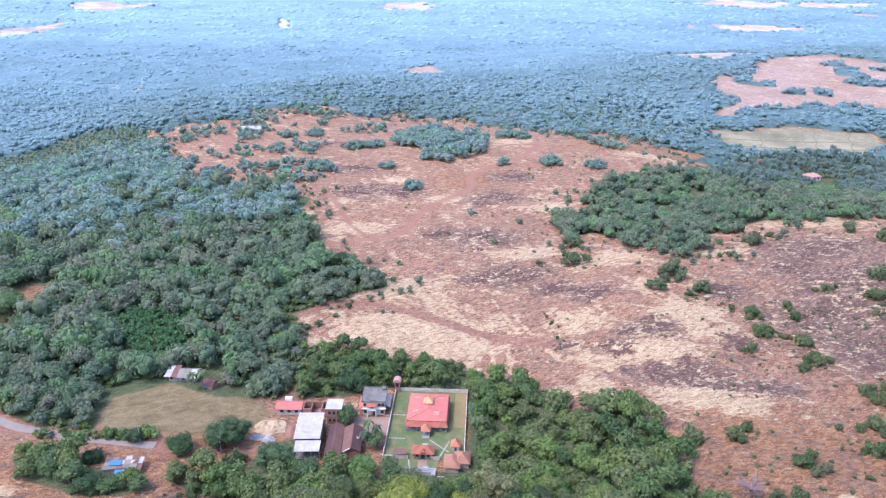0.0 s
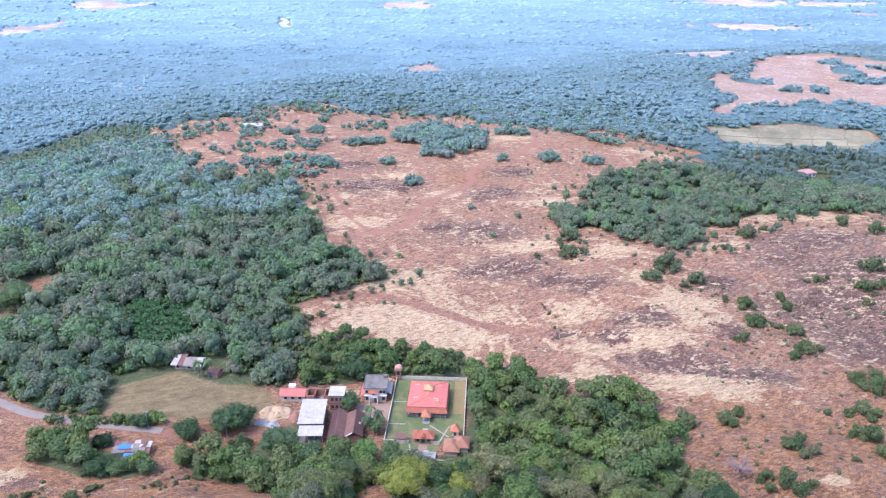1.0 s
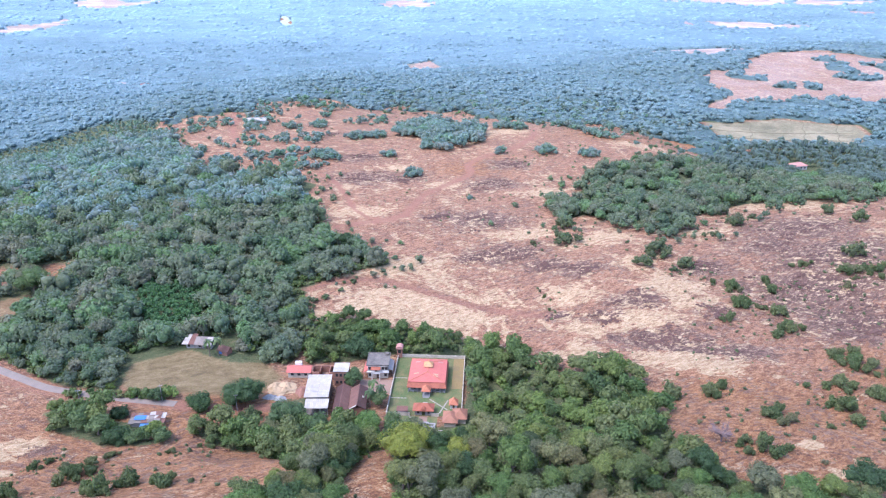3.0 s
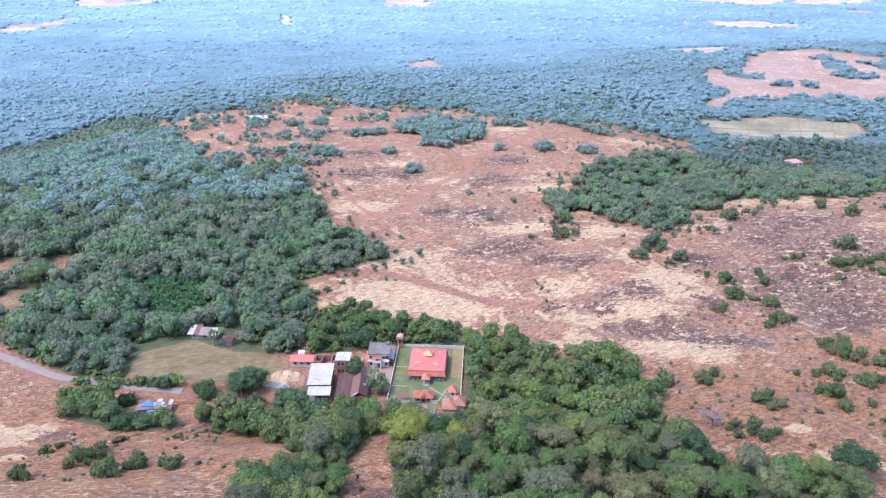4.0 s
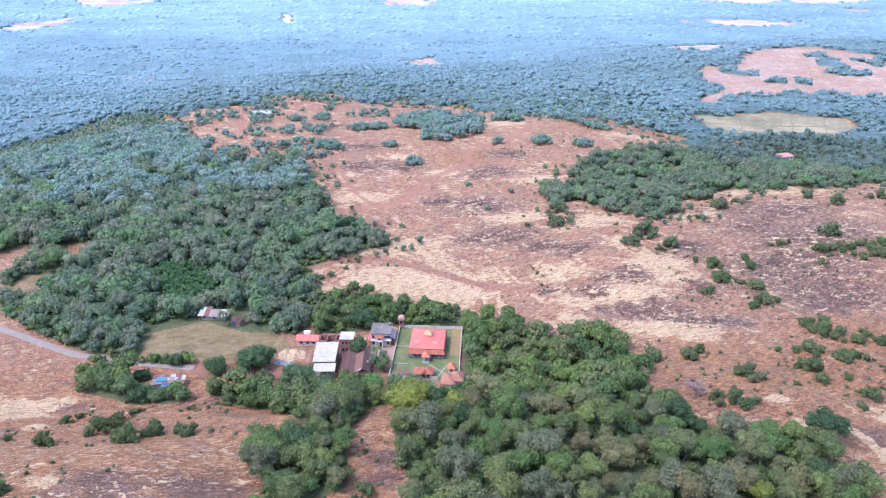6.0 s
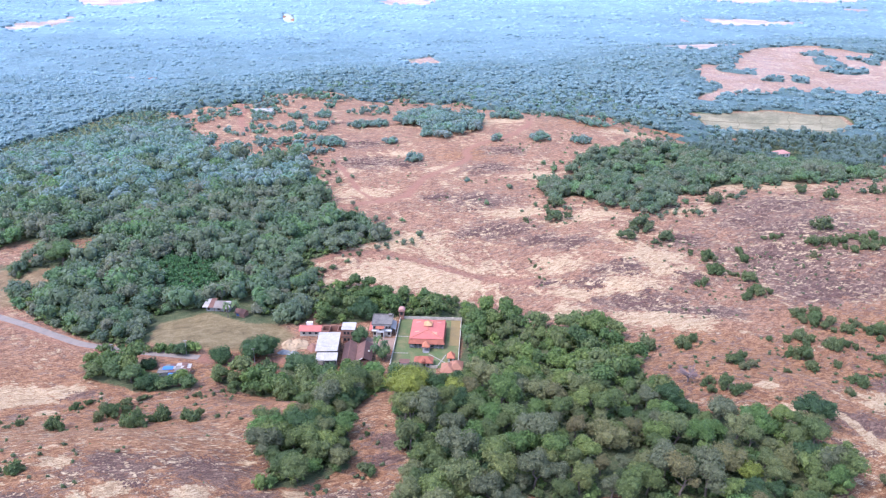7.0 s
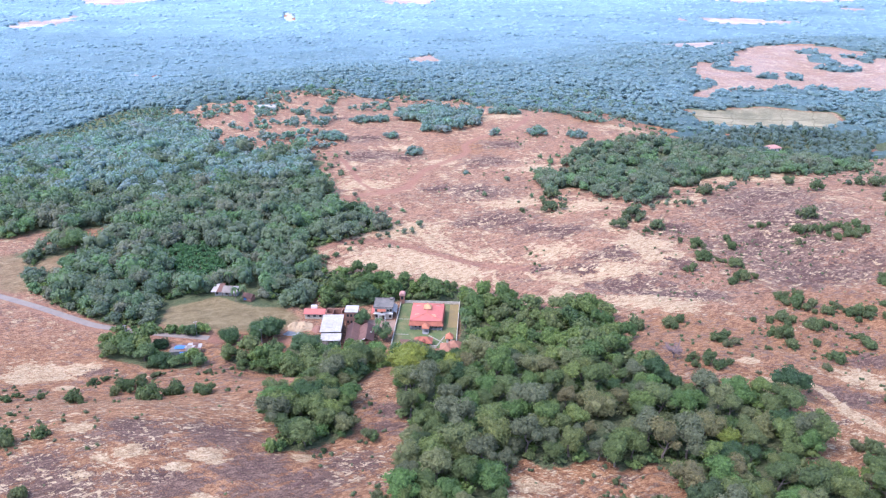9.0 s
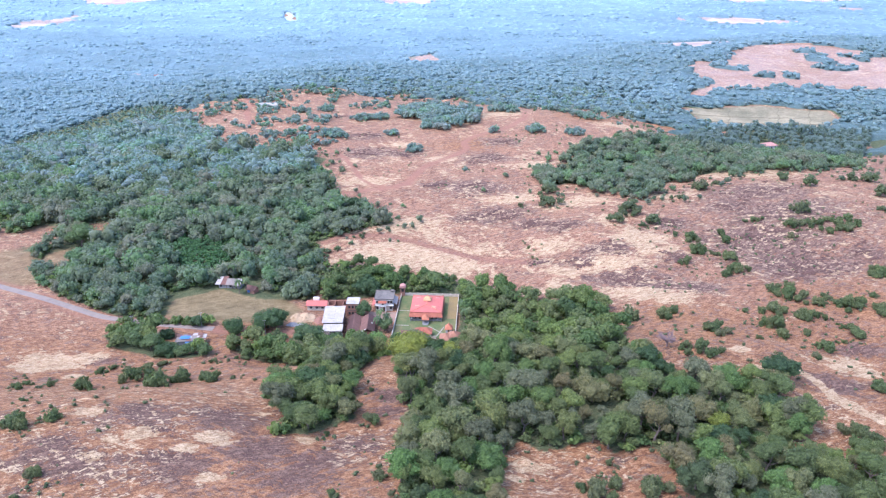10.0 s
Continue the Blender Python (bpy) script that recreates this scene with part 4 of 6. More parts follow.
def trunk_mesh(seed, height, r, limbs=4, spread=2.2):
    rng = random.Random(seed)
    bm = bmesh.new()
    bend = [(0, 0, -0.6)]
    for i in range(1, 5):
        bend.append((rng.uniform(-0.25, 0.25) * i, rng.uniform(-0.25, 0.25) * i, height * i / 4))
    tube(bm, bend, [r * 1.3, r, r * 0.8, r * 0.6, r * 0.4])
    for i in range(limbs):
        a = i * 2 * math.pi / limbs + rng.uniform(-0.4, 0.4)
        s = Vector(bend[2 + i % 2])
        e = s + Vector((math.cos(a) * spread, math.sin(a) * spread, height * 0.35))
        tube(bm, [s, s.lerp(e, 0.5) + Vector((0, 0, -0.2)), e], [r * 0.5, r * 0.36, r * 0.15], 5)
    me = bpy.data.meshes.new("trunk")
    bm.to_mesh(me)
    bm.free()
    me.materials.append(M_BARK)
    return me


def plant(name, trunk, crown, lift, label, category, group):
    """One plant with its trunk and crown, to be copied."""
    ob = thing(name, 0, 0, 0, 0, label, category, group)
    t = new("trunk", trunk)
    t.parent = ob
    c = new("crown", crown)
    c.parent = ob
    c.matrix_basis = pose(0, 0, lift)
    return ob


def spread_points(poly, step, seed, jitter=0.42, keep=None):
    """Points over an outline, about step apart."""
    rng = np.random.default_rng(seed)
    p = np.array(poly, float)
    x0, y0, x1, y1 = p[:, 0].min(), p[:, 1].min(), p[:, 0].max(), p[:, 1].max()
    xs, ys = np.meshgrid(np.arange(x0, x1, step), np.arange(y0, y1, step * 0.87))
    xs = xs + (np.arange(xs.shape[0]) % 2)[:, None] * step / 2
    xs = (xs + rng.uniform(-jitter, jitter, xs.shape) * step).ravel()
    ys = (ys + rng.uniform(-jitter, jitter, ys.shape) * step).ravel()
    ok = inside(xs, ys, poly)
    if keep is not None:
        ok &= keep(xs, ys)
    return np.stack([xs[ok], ys[ok]], 1)


def off_buildings(x, y):
    """True off house, road, yard, lawn or glade, and camera-side gaps that show them."""
    ok = ~((x > -72) & (x < -15) & (y > 212.5) & (y < 258)) & ~((x > -24) & (x < 12.5) & (y > 206.5) & (y < 266.5))
    ok &= (line_near(x, y, ROAD) > 4.0) & (line_near(x, y + 7, ROAD) > 5.5)
    ok &= ~((x > -119) & (x < -97) & (y > 203.5) & (y < 217))
    ok &= poly_near(x, y, MEADOW) < -1.5
    ok &= ~((np.abs(x + 100) < 12) & (np.abs(y - 268) < 9))
    ok &= poly_near(x, y + 5, BANANAS) < 0
    for cx, cy, r in GLADES:
        ok &= np.hypot(x - cx, (y - cy + 0.4 * r) / 1.5) > r
    for cx, cy, r, *_ in SOLO_TREES + GROVE_TREES:
        ok &= np.hypot(x - cx, (y - cy + 0.5 * r) / 1.2) > 0.95 * r
    return ok


def joined_plants(name, points, protos, mat, label, category, seed, low, high, tint_size=60.0, lift=0.0, sink=0.3, sizes=None):
    """Many plants in one object; sizes: a scale for each, in place of low to high."""
    rng = np.random.default_rng(seed)
    zz = soil(points[:, 0], points[:, 1])
    tints = np.clip(0.75 * rng.random(len(points)) + 0.5 * (vnoise(points[:, 0], points[:, 1], tint_size, seed) - 0.25), 0, 1)
    vs, fs, ts, base = [], [], [], 0
    for i, ((px, py), pz, tint) in enumerate(zip(points, zz, tints)):
        v, f = protos[rng.integers(len(protos))]
        a, s = rng.uniform(0, 2 * math.pi), rng.uniform(low, high) if sizes is None else sizes[i]
        ca, sa = math.cos(a) * s, math.sin(a) * s
        w = np.empty_like(v)
        w[:, 0], w[:, 1] = v[:, 0] * ca - v[:, 1] * sa + px, v[:, 0] * sa + v[:, 1] * ca + py
        w[:, 2] = v[:, 2] * s * rng.uniform(0.85, 1.2) + pz + lift * s - sink
        vs.append(w)
        fs.append(f + base)
        ts.append(np.full(len(v), tint))
        base += len(v)
    me = mesh_of(name, np.concatenate(vs), np.concatenate(fs), mat, name not in ("ridge_woods", "valley_trees"))
    mark(me, "tint", np.concatenate(ts))
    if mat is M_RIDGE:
        mark(me, "haze", np.repeat(haze_share(points[:, 0], points[:, 1]) * rng.uniform(0.72, 1.12, len(points)), [len(t) for t in ts]))
    return tagged(new(name, me), label, category, kind="stuff")


def small_proto(seed, radius, tall, lobes, leaves, leaf):
    return tris_of(*crown_arrays(np.random.default_rng(seed), radius, tall, lobes, leaves, leaf, ICO1, 0.82 if leaves < 20 else 0.72))


def palm_arrays(seed, height, frond, count, segs=4, trunk=True):
    """Coconut palm: slender trunk and drooping fronds, as triangles."""
    rng = np.random.default_rng(seed)
    v, f = [], []
    for k in range(count):
        a = k * 2.4 + rng.uniform(-0.3, 0.3)
        up = rng.uniform(-0.1, 0.9)
        d = np.array([math.cos(a), math.sin(a), 0])
        side = np.array([-math.sin(a), math.cos(a), 0])
        prev = None
        for i in range(segs + 1):
            s = i / segs
            mid = np.array([0, 0, height]) + d * frond * s * (1 - 0.25 * s) + np.array([0, 0, frond * (up * s - 0.95 * s * s)])
            w = frond * 0.17 * (0.25 + 1.5 * s * (1.05 - s) * 1.6)
            row = [mid - side * w + (0, 0, -w * 0.35), mid, mid + side * w + (0, 0, -w * 0.35)]
            n = len(v)
            v += row
            if prev is not None:
                f += [(prev, prev + 1, n + 1), (prev, n + 1, n), (prev + 1, prev + 2, n + 2), (prev + 1, n + 2, n + 1)]
            prev = n
    return np.array(v, float), np.array(f)


build_ground()
build_valley_woods()

# hillside woods and thickets
HILL_PROTOS = [small_proto(100 + i, 4.4 + 0.5 * (i % 3), 6.8 + 0.7 * (i % 4), 8, 220, 0.6) for i in range(8)]
BUSH_PROTOS = [small_proto(140 + i, 2.2, 2.8, 4, 60, 0.52) for i in range(6)]
RIDGE_PROTOS = [small_proto(240 + i, 5.2 + 0.6 * (i % 3), 5.6, 3, 4, 1.0) for i in range(8)]
SCRUB_PROTOS = [small_proto(250 + i, 4.2, 5.8, 3, 40, 1.25) for i in range(6)]
hill = spread_points(HILLSIDE, 6.2, 1, keep=lambda x, y: off_buildings(x, y) & ((poly_near(x, y, HILLSIDE) > 22 * (vnoise(x, y, 18, 82) - 0.45)) | (y < 300)))
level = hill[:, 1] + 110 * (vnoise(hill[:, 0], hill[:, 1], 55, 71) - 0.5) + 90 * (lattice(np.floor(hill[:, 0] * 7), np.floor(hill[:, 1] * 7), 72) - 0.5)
NEAR_PROTOS = [small_proto(110 + i, 4.2 + 0.5 * (i % 3), 6.6 + 0.7 * (i % 4), 8, 280, 0.56) for i in range(8)]
FINE_PROTOS = [small_proto(130 + i, 4.6 + 0.4 * (i % 3), 6.8 + 0.6 * (i % 4), 7, 120, 0.62) for i in range(8)]
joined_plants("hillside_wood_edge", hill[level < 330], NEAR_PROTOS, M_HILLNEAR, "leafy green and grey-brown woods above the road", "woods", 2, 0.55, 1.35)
joined_plants("upper_hillside_woods", hill[level > 450], FINE_PROTOS, M_HILL_HAZED, "mixed bluish green woods on the upper hillside", "woods", 2, 0.6, 1.9)
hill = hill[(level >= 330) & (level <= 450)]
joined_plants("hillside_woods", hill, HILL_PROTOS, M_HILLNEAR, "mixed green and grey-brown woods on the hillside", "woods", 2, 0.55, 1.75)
mid = spread_points(MIDWOOD, 6.0, 3, keep=lambda x, y: (vnoise(x, y, 22, 8) > 0.2) & (poly_near(x, y, MIDWOOD) > 26 * (vnoise(x, y, 20, 81) - 0.45)))
back = spread_points(BACKWOOD, 6.5, 4, keep=lambda x, y: poly_near(x, y, BACKWOOD) > 34 * (vnoise(x, y, 24, 83) - 0.42))
joined_plants("plateau_woods", mid, HILL_PROTOS, M_HILLNEAR, "low dense green woods in a fold of the plateau", "woods", 5, 0.5, 1.15)
joined_plants("back_wood", back, FINE_PROTOS, M_HILL_HAZED, "bluish green copse at the back of the plateau", "woods", 6, 0.6, 1.35)
sparse = spread_points(SPARSE, 7.5, 6, 0.8, keep=lambda x, y: (vnoise(x, y, 28, 9) > 0.5) & (line_near(x, y, TRACK_C) > 6))
behind = spread_points(BEHIND, 8.0, 7, keep=lambda x, y: vnoise(x, y, 35, 10) > 0.35)
rim = spread_points(OPEN, 19.0, 8, keep=lambda x, y: (y > 380) & (poly_near(x, y, OPEN) < 90) & (vnoise(x, y, 60, 14) > 0.45) & (x < 330) & (x > -420))
joined_plants("scrub", np.concatenate([sparse, behind, rim]), SCRUB_PROTOS, M_HILL_HAZED, "scattered scrub and small trees along the plateau rim", "scrub", 9, 0.3, 1.2)
edge = spread_points(HILLSIDE, 4.2, 10, keep=lambda x, y: off_buildings(x, y) & (poly_near(x, y, HILLSIDE) < 16) & (y < 420))
hedge = np.concatenate([spread_points(HEDGE, 3.6, 11, keep=off_buildings), spread_points(ROADHEDGE, 2.6, 31)])
under = np.concatenate([spread_points(p, 4.6, 12 + i, keep=off_buildings) for i, p in enumerate((GROVE, CLUMP, ROADSIDE))])
joined_plants("thicket", np.concatenate([edge, hedge, under]), BUSH_PROTOS, M_THICKET, "tangled green thicket under the trees", "thicket", 15, 0.7, 1.5)
def banana_patch():
    """Young banana plants: a tuft of broad arching leaves on a short stem each."""
    protos = [small_proto(380 + i, 1.6, 2.6, 3, 44, 0.6) for i in range(4)]
    joined_plants("banana_plants", spread_points(BANANAS, 2.9, 99, 0.3), protos, M_BANANA, "patch of bright green banana plants among the woods", "banana plants", 100, 0.9, 1.4)


banana_patch()
# low olive scrub on the bank between the woods and the hedge
bank_scrub = spread_points(BANK_SCRUB, 3.4, 37, 0.5, keep=lambda x, y: (vnoise(x, y, 9, 38) > 0.3) & off_buildings(x, y))
joined_plants("bank_scrub", bank_scrub, BUSH_PROTOS, M_LOWSCRUB, "low olive-green scrub on the bank below the woods", "scrub", 39, 0.4, 1.0, 20.0)
# loose fringes where the woods thin out into the open plateau
chance = lambda x, y: lattice(np.floor(x * 5), np.floor(y * 5), 88)
fringe = [spread_points([(x0, y0), (x1, y0), (x1, y1), (x0, y1)], 5.0, 86, 0.5, keep=lambda x, y: off_buildings(x, y) & (inside(x, y, OPEN)) & (poly_near(x, y, poly) < 0) & (chance(x, y) < 0.55 * np.exp(poly_near(x, y, poly) / 10) * (0.3 + 1.2 * vnoise(x, y, 25, 87))))
          for poly, x0, y0, x1, y1 in ((HILLSIDE, -330, 270, 60, 640), (MIDWOOD, 20, 330, 420, 720))]
fringe.append(spread_points(OPEN, 7.0, 89, 0.5, keep=lambda x, y: (y > 430) & (chance(x, y) < 0.6 * np.exp(-poly_near(x, y, OPEN) / 22) * (0.3 + 1.2 * vnoise(x, y, 35, 90))) & (line_near(x, y, TRACK_C) > 6)))
joined_plants("wood_fringe", np.concatenate(fringe), SCRUB_PROTOS, M_HILLNEAR, "scattered small trees and scrub fringing the woods", "scrub", 85, 0.22, 0.75)
slope = spread_points(GREEN_SLOPE, 5.0, 33, keep=lambda x, y: vnoise(x, y, 30, 65) > 0.25)
joined_plants("slope_scrub", slope, SCRUB_PROTOS, M_HILL_HAZED, "light green scrub on the slope below the rim", "scrub", 34, 0.2, 0.6)


def rubble():
    """Loose dark laterite stones in low drifts over the worn parts of the plateau."""
    rng = np.random.default_rng(77)
    cv, cf = ICO1
    vs, fs, base = [], [], 0
    for cx, cy, r in DARK_SPOTS + DARK_NEAR:
        for _ in range(int(4 + r / 4)):
            mx, my = cx + rng.normal() * r * 0.5, cy + rng.normal() * r * 0.5
            if not off_buildings(np.array([mx]), np.array([my]))[0] or wooded(np.array([mx]), np.array([my]))[0] > 0.4:
                continue
            a, long = rng.uniform(-0.5, 0.7), rng.uniform(2, 9)
            n = int(rng.integers(7, 22))
            u, w = rng.normal(size=n) * long * 0.5, rng.normal(size=n) * 0.7
            px, py = mx + u * math.cos(a) - w * math.sin(a), my + u * math.sin(a) + w * math.cos(a)
            pz = soil(px, py)
            for x, y, z in zip(px, py, pz):
                s = rng.uniform(0.25, 0.75) * (0.45 if y < 250 else 1.0)
                lump = 1 + 0.5 * (rng.random((len(cv), 1)) - 0.5)
                vs.append(cv * lump * np.array([s * rng.uniform(0.8, 1.7), s, s * rng.uniform(0.5, 0.9)]) + (x, y, z + 0.15 * s))
                fs.append(cf + base)
                base += len(cv)
    me = mesh_of("rubble", np.concatenate(vs), np.concatenate(fs), M_CRUST)
    tagged(new("rubble", me), "loose dark laterite stones strewn over the plateau", "stones", kind="stuff")


rubble()
PALM_PROTOS = [palm_arrays(160 + i, 8.0 + i, 4.2, 16) for i in range(4)]
palms = spread_points(PALMS, 7.0, 16, keep=lambda x, y: np.hypot(x - PALM_HOUSE[0], (y - PALM_HOUSE[1] + 20) / 2.6) > 13)
joined_plants("palm_grove", palms, PALM_PROTOS, M_PALM, "dense coconut palm grove beside the paddy field", "palms", 17, 0.8, 1.15, sink=1.0)



def off_view_gaps(x, y):
    """True outside gaps kept open towards the camera so the valley houses show."""
    ok = np.ones(np.shape(x), bool)
    for cx, cy, *_ in (FAR_A, FAR_B):
        ok &= np.hypot((x - cx) / 1.4, (y - cy + 14) / 2.2) > 8
    return ok


far = spread_points([(-700, 500), (-330, 560), (-250, 690), (900, 560), (900, 1080), (-800, 1080)], 8.0, 18, keep=lambda x, y: (wooded(x, y) > 0.55) & (np.abs(x) < 0.64 * (y + 95) + 15) & (vnoise(x, y, 11, 62) > 0.16))
FAR_PROTOS = [small_proto(280 + i, 5.4 + 0.6 * (i % 3), 6.2, 2, 1, 1.2) for i in range(6)]
farther = spread_points([(-900, 1075), (1000, 1075), (1200, 1500), (-1200, 1500)], 9.6, 28, keep=lambda x, y: (wooded(x, y) > 0.6) & (np.abs(x) < 0.61 * (y + 95)) & (vnoise(x, y, 26, 63) > 0.1) & off_view_gaps(x, y))
FARTHEST_PROTOS = [small_proto(290 + i, 11.0 + i % 3, 8.0, 1, 1, 1.2) for i in range(6)]
farthest = spread_points([(-1200, 1500), (1200, 1500), (1700, 2300), (-1700, 2300)], 17.0, 30, keep=lambda x, y: (wooded(x, y) > 0.6) & (np.abs(x) < 0.61 * (y + 95)))
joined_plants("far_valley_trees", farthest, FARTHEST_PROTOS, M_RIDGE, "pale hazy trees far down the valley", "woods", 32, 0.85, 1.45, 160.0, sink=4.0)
joined_plants("valley_trees", farther, FAR_PROTOS, M_RIDGE, "blue-green trees in the valley with painted-on haze", "woods", 29, 0.8, 1.5, 120.0, sink=2.4)
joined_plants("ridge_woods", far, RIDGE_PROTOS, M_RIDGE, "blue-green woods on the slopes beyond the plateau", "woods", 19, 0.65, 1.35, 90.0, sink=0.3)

# trees that can be told apart, each with trunk and crown
TRUNKS = [trunk_mesh(200 + i, 5.5, 0.28, 4) for i in range(3)]
TREES = []
KINDS = ([(M_CROWN, "spreading broadleaf tree with a dense green crown")] * 7 + [(M_GREYLEAF, "grey-green broadleaf tree with a pale dusty crown")]
         + [(M_DARK, "dark green dense-crowned tree")] + [(M_FRESH, "fresh green leafy tree with a loose crown")])
for i, (mat, label) in enumerate(KINDS):
    c = crown_mesh(300 + i, 3.9 + 0.35 * (i % 3), 5.6 + 0.5 * (i % 4), 9, 2300, 0.25, mat, ICO1)
    TREES.append(plant("tree", TRUNKS[i % 3], c, 2.6, label, "tree", "trees of the grove"))
rng = random.Random(5)
spots_grove = np.concatenate([spread_points(GROVE, 7.0, 20, keep=off_buildings), spread_points(CLUMP, 6.2, 21, keep=off_buildings),
                              spread_points(ROADSIDE, 5.4, 22, keep=off_buildings), spread_points(HEDGE, 9.5, 23, keep=off_buildings)])
first = set()
order = sorted(range(len(spots_grove)), key=lambda i: spots_grove[i][1] + 0.3 * abs(spots_grove[i][0]))
single, rest = spots_grove[order[:300]], spots_grove[order[300:]]
GROVE_PROTOS = [small_proto(260 + i, 4.0, 6.2, 7, 480, 0.5) for i in range(6)]
joined_plants("grove_edge_trees", rest, GROVE_PROTOS, M_THICKET, "green trees of the hedge behind the houses", "trees", 24, 0.5, 1.4, 14.0, 1.5)
for px, py in single:
    i = rng.randrange(len(TREES))
    s = rng.choice((0.62, 0.75, 0.85, 0.95, 1.05, 1.2, 1.4)) * rng.uniform(0.9, 1.1)
    m = pose(px, py, float(soil(px, py)) - 0.2, 0, 0, rng.uniform(0, 360)) @ Matrix.Diagonal((s, s, s * rng.uniform(0.85, 1.15), 1))
    if i in first:
        copy_thing(TREES[i], m @ Matrix.Diagonal((*TREES[i].scale, 1)).inverted())
    else:
        TREES[i].matrix_world = m
        first.add(i)

SHRUBS = []
for i in range(4):
    c = crown_mesh(340 + i, 2.0, 2.5, 9, 560, 0.2, M_SHRUB, ICO1)
    SHRUBS.append(plant("shrub", trunk_mesh(350 + i, 1.6, 0.1, 3, 0.9), c, -0.3, "low rounded green shrub on bare laterite ground", "shrub", "shrubs on the plateau"))
first, spots_shrub = set(), []
ALL_SHRUBS = SHRUBS_A + SHRUBS_B + SHRUBS_C + SHRUBS_D + SHRUBS_E
for px, py, rx, ry in ALL_SHRUBS:
    # a patch of shrubs, thick in the middle and lower at its rim
    size = min(3.0, max(0.9, 0.62 * min(rx, ry * 1.6)))
    for k in range(max(1, round(1.2 * rx * ry / (size * size)))):
        a, d = k * 2.4 + px, 0.0 if k == 0 else math.sqrt(rng.uniform(0.05, 0.8))
        s = size / 2.0 * (1.12 - 0.5 * d) * rng.uniform(0.75, 1.2)
        spots_shrub.append((px + rx * d * math.cos(a), py + ry * d * math.sin(a), s))
spots_shrub.sort(key=lambda p: p[1])
for x, y, s in spots_shrub[:295]:
    i = rng.randrange(4)
    m = pose(x, y, float(soil(x, y)) - 0.05, 0, 0, rng.uniform(0, 360)) @ Matrix.Diagonal((s, s, s * rng.uniform(1.15, 1.6), 1))
    if i in first:
        copy_thing(SHRUBS[i], m @ Matrix.Diagonal((*SHRUBS[i].scale, 1)).inverted())
    else:
        SHRUBS[i].matrix_world = m
        first.add(i)
FARSHRUB_PROTOS = [small_proto(345 + i, 2.1, 3.4, 7, 130, 0.36) for i in range(4)]
rest_shrubs = np.array(spots_shrub[295:])
for name, pick, mat, label in (("far_shrubs", rest_shrubs[:, 1] < 430, M_LOWSCRUB, "green shrubs and small trees far out on the plateau"), ("rim_shrubs", rest_shrubs[:, 1] >= 430, M_HILL_HAZED, "bluish green shrubs towards the plateau rim")):
    q = rest_shrubs[pick]
    joined_plants(name, q[:, :2], FARSHRUB_PROTOS, mat, label, "shrubs", 346, 1, 1, 30.0, sizes=q[:, 2] * 1.25)


def low_scrub():
    """Small bushes strewn round the shrubs and over the plateau."""
    r2 = np.random.default_rng(91)
    pts = []
    for px, py, r, _ in ALL_SHRUBS:
        n = int(r2.integers(4, 10))
        pts.append(np.stack([px + r2.normal(size=n) * (1.1 * r + 1.5), py + r2.normal(size=n) * (1.1 * r + 2.5)], 1))
    loose = spread_points(OPEN, 8.0, 92, 0.5, keep=lambda x, y: (y < 560) & (vnoise(x, y, 34, 93) + 0.5 * vnoise(x, y, 11, 94) > 1.06))
    near = spread_points([(-140, 90), (160, 90), (230, 330), (110, 330), (40, 190), (-140, 200)], 7.0, 95, 0.5, keep=lambda x, y: vnoise(x, y, 16, 96) + 0.4 * vnoise(x, y, 6, 97) > 0.86)
    p = np.concatenate(pts + [loose, near])
    p = p[off_buildings(p[:, 0], p[:, 1])]
    protos = [small_proto(360 + i, 1.25, 1.3, 2, 14, 0.34) for i in range(5)]
    joined_plants("low_scrub", p, protos, M_LOWSCRUB, "small dusty green bushes strewn over the plateau", "scrub", 98, 0.35, 1.15, 40.0)


low_scrub()


def single_tree(x, y, radius, tall, mat, label, seed, lift=0.6, leaves=1500, name="tree"):
    c = crown_mesh(seed, radius, tall, 19, leaves, 0.33, mat)
    ob = plant(name, trunk_mesh(seed + 1, lift + tall * 0.5, 0.12 * radius * 0.6, 5, radius * 0.45), c, lift, label, "tree", "")
    ob.matrix_world = pose(x, y, float(soil(x, y)), 0, 0, seed * 37 % 360)
    return ob


for row in SOLO_TREES + GROVE_TREES:
    x, y, radius, tall, kind, seed = row
    mat, label = {0: (M_DARK, "broad dark green mango tree with a domed crown"), 1: (M_YELLOW, "yellow-green leafy tree below the temple"),
                  2: (M_FRESH, "fresh green leafy tree beside the sheds"), 3: (M_SOLO, "green broadleaf tree beside the road"),
                  4: (M_GREYLEAF, "pale grey-green tree with a dusty crown"), 5: (M_OLIVE, "olive-brown broadleaf tree with a domed crown")}[kind]
    single_tree(x, y, radius, tall, mat, label, seed, -0.9 if kind == 0 else 0.6, leaves=int(520 * radius))

PALM = [palm_arrays(180 + i, 7.5 + i, 3.0, 15) for i in range(2)]
for i, (x, y) in enumerate(YARD_PALMS):
    ob = thing("coconut_palm", x, y, float(land(x, y)), i * 77, "slender coconut palm with drooping green fronds", "palm", "coconut palms by the houses")
    v, f = PALM[i % 2]
    c = new("fronds", mesh_of("fronds", v, f, M_SOLO))
    mark(c.data, "tint", np.full(len(v), 0.3 + 0.4 * (i % 2)))
    c.parent = ob
    bm = bmesh.new()
    tube(bm, [(0, 0, -0.4), (0.15, 0, 3), (0.1, 0.1, 6), (0, 0, 7.6 + i % 2)], [0.22, 0.17, 0.14, 0.12])
    part("trunk", bm, M_BARK, ob)


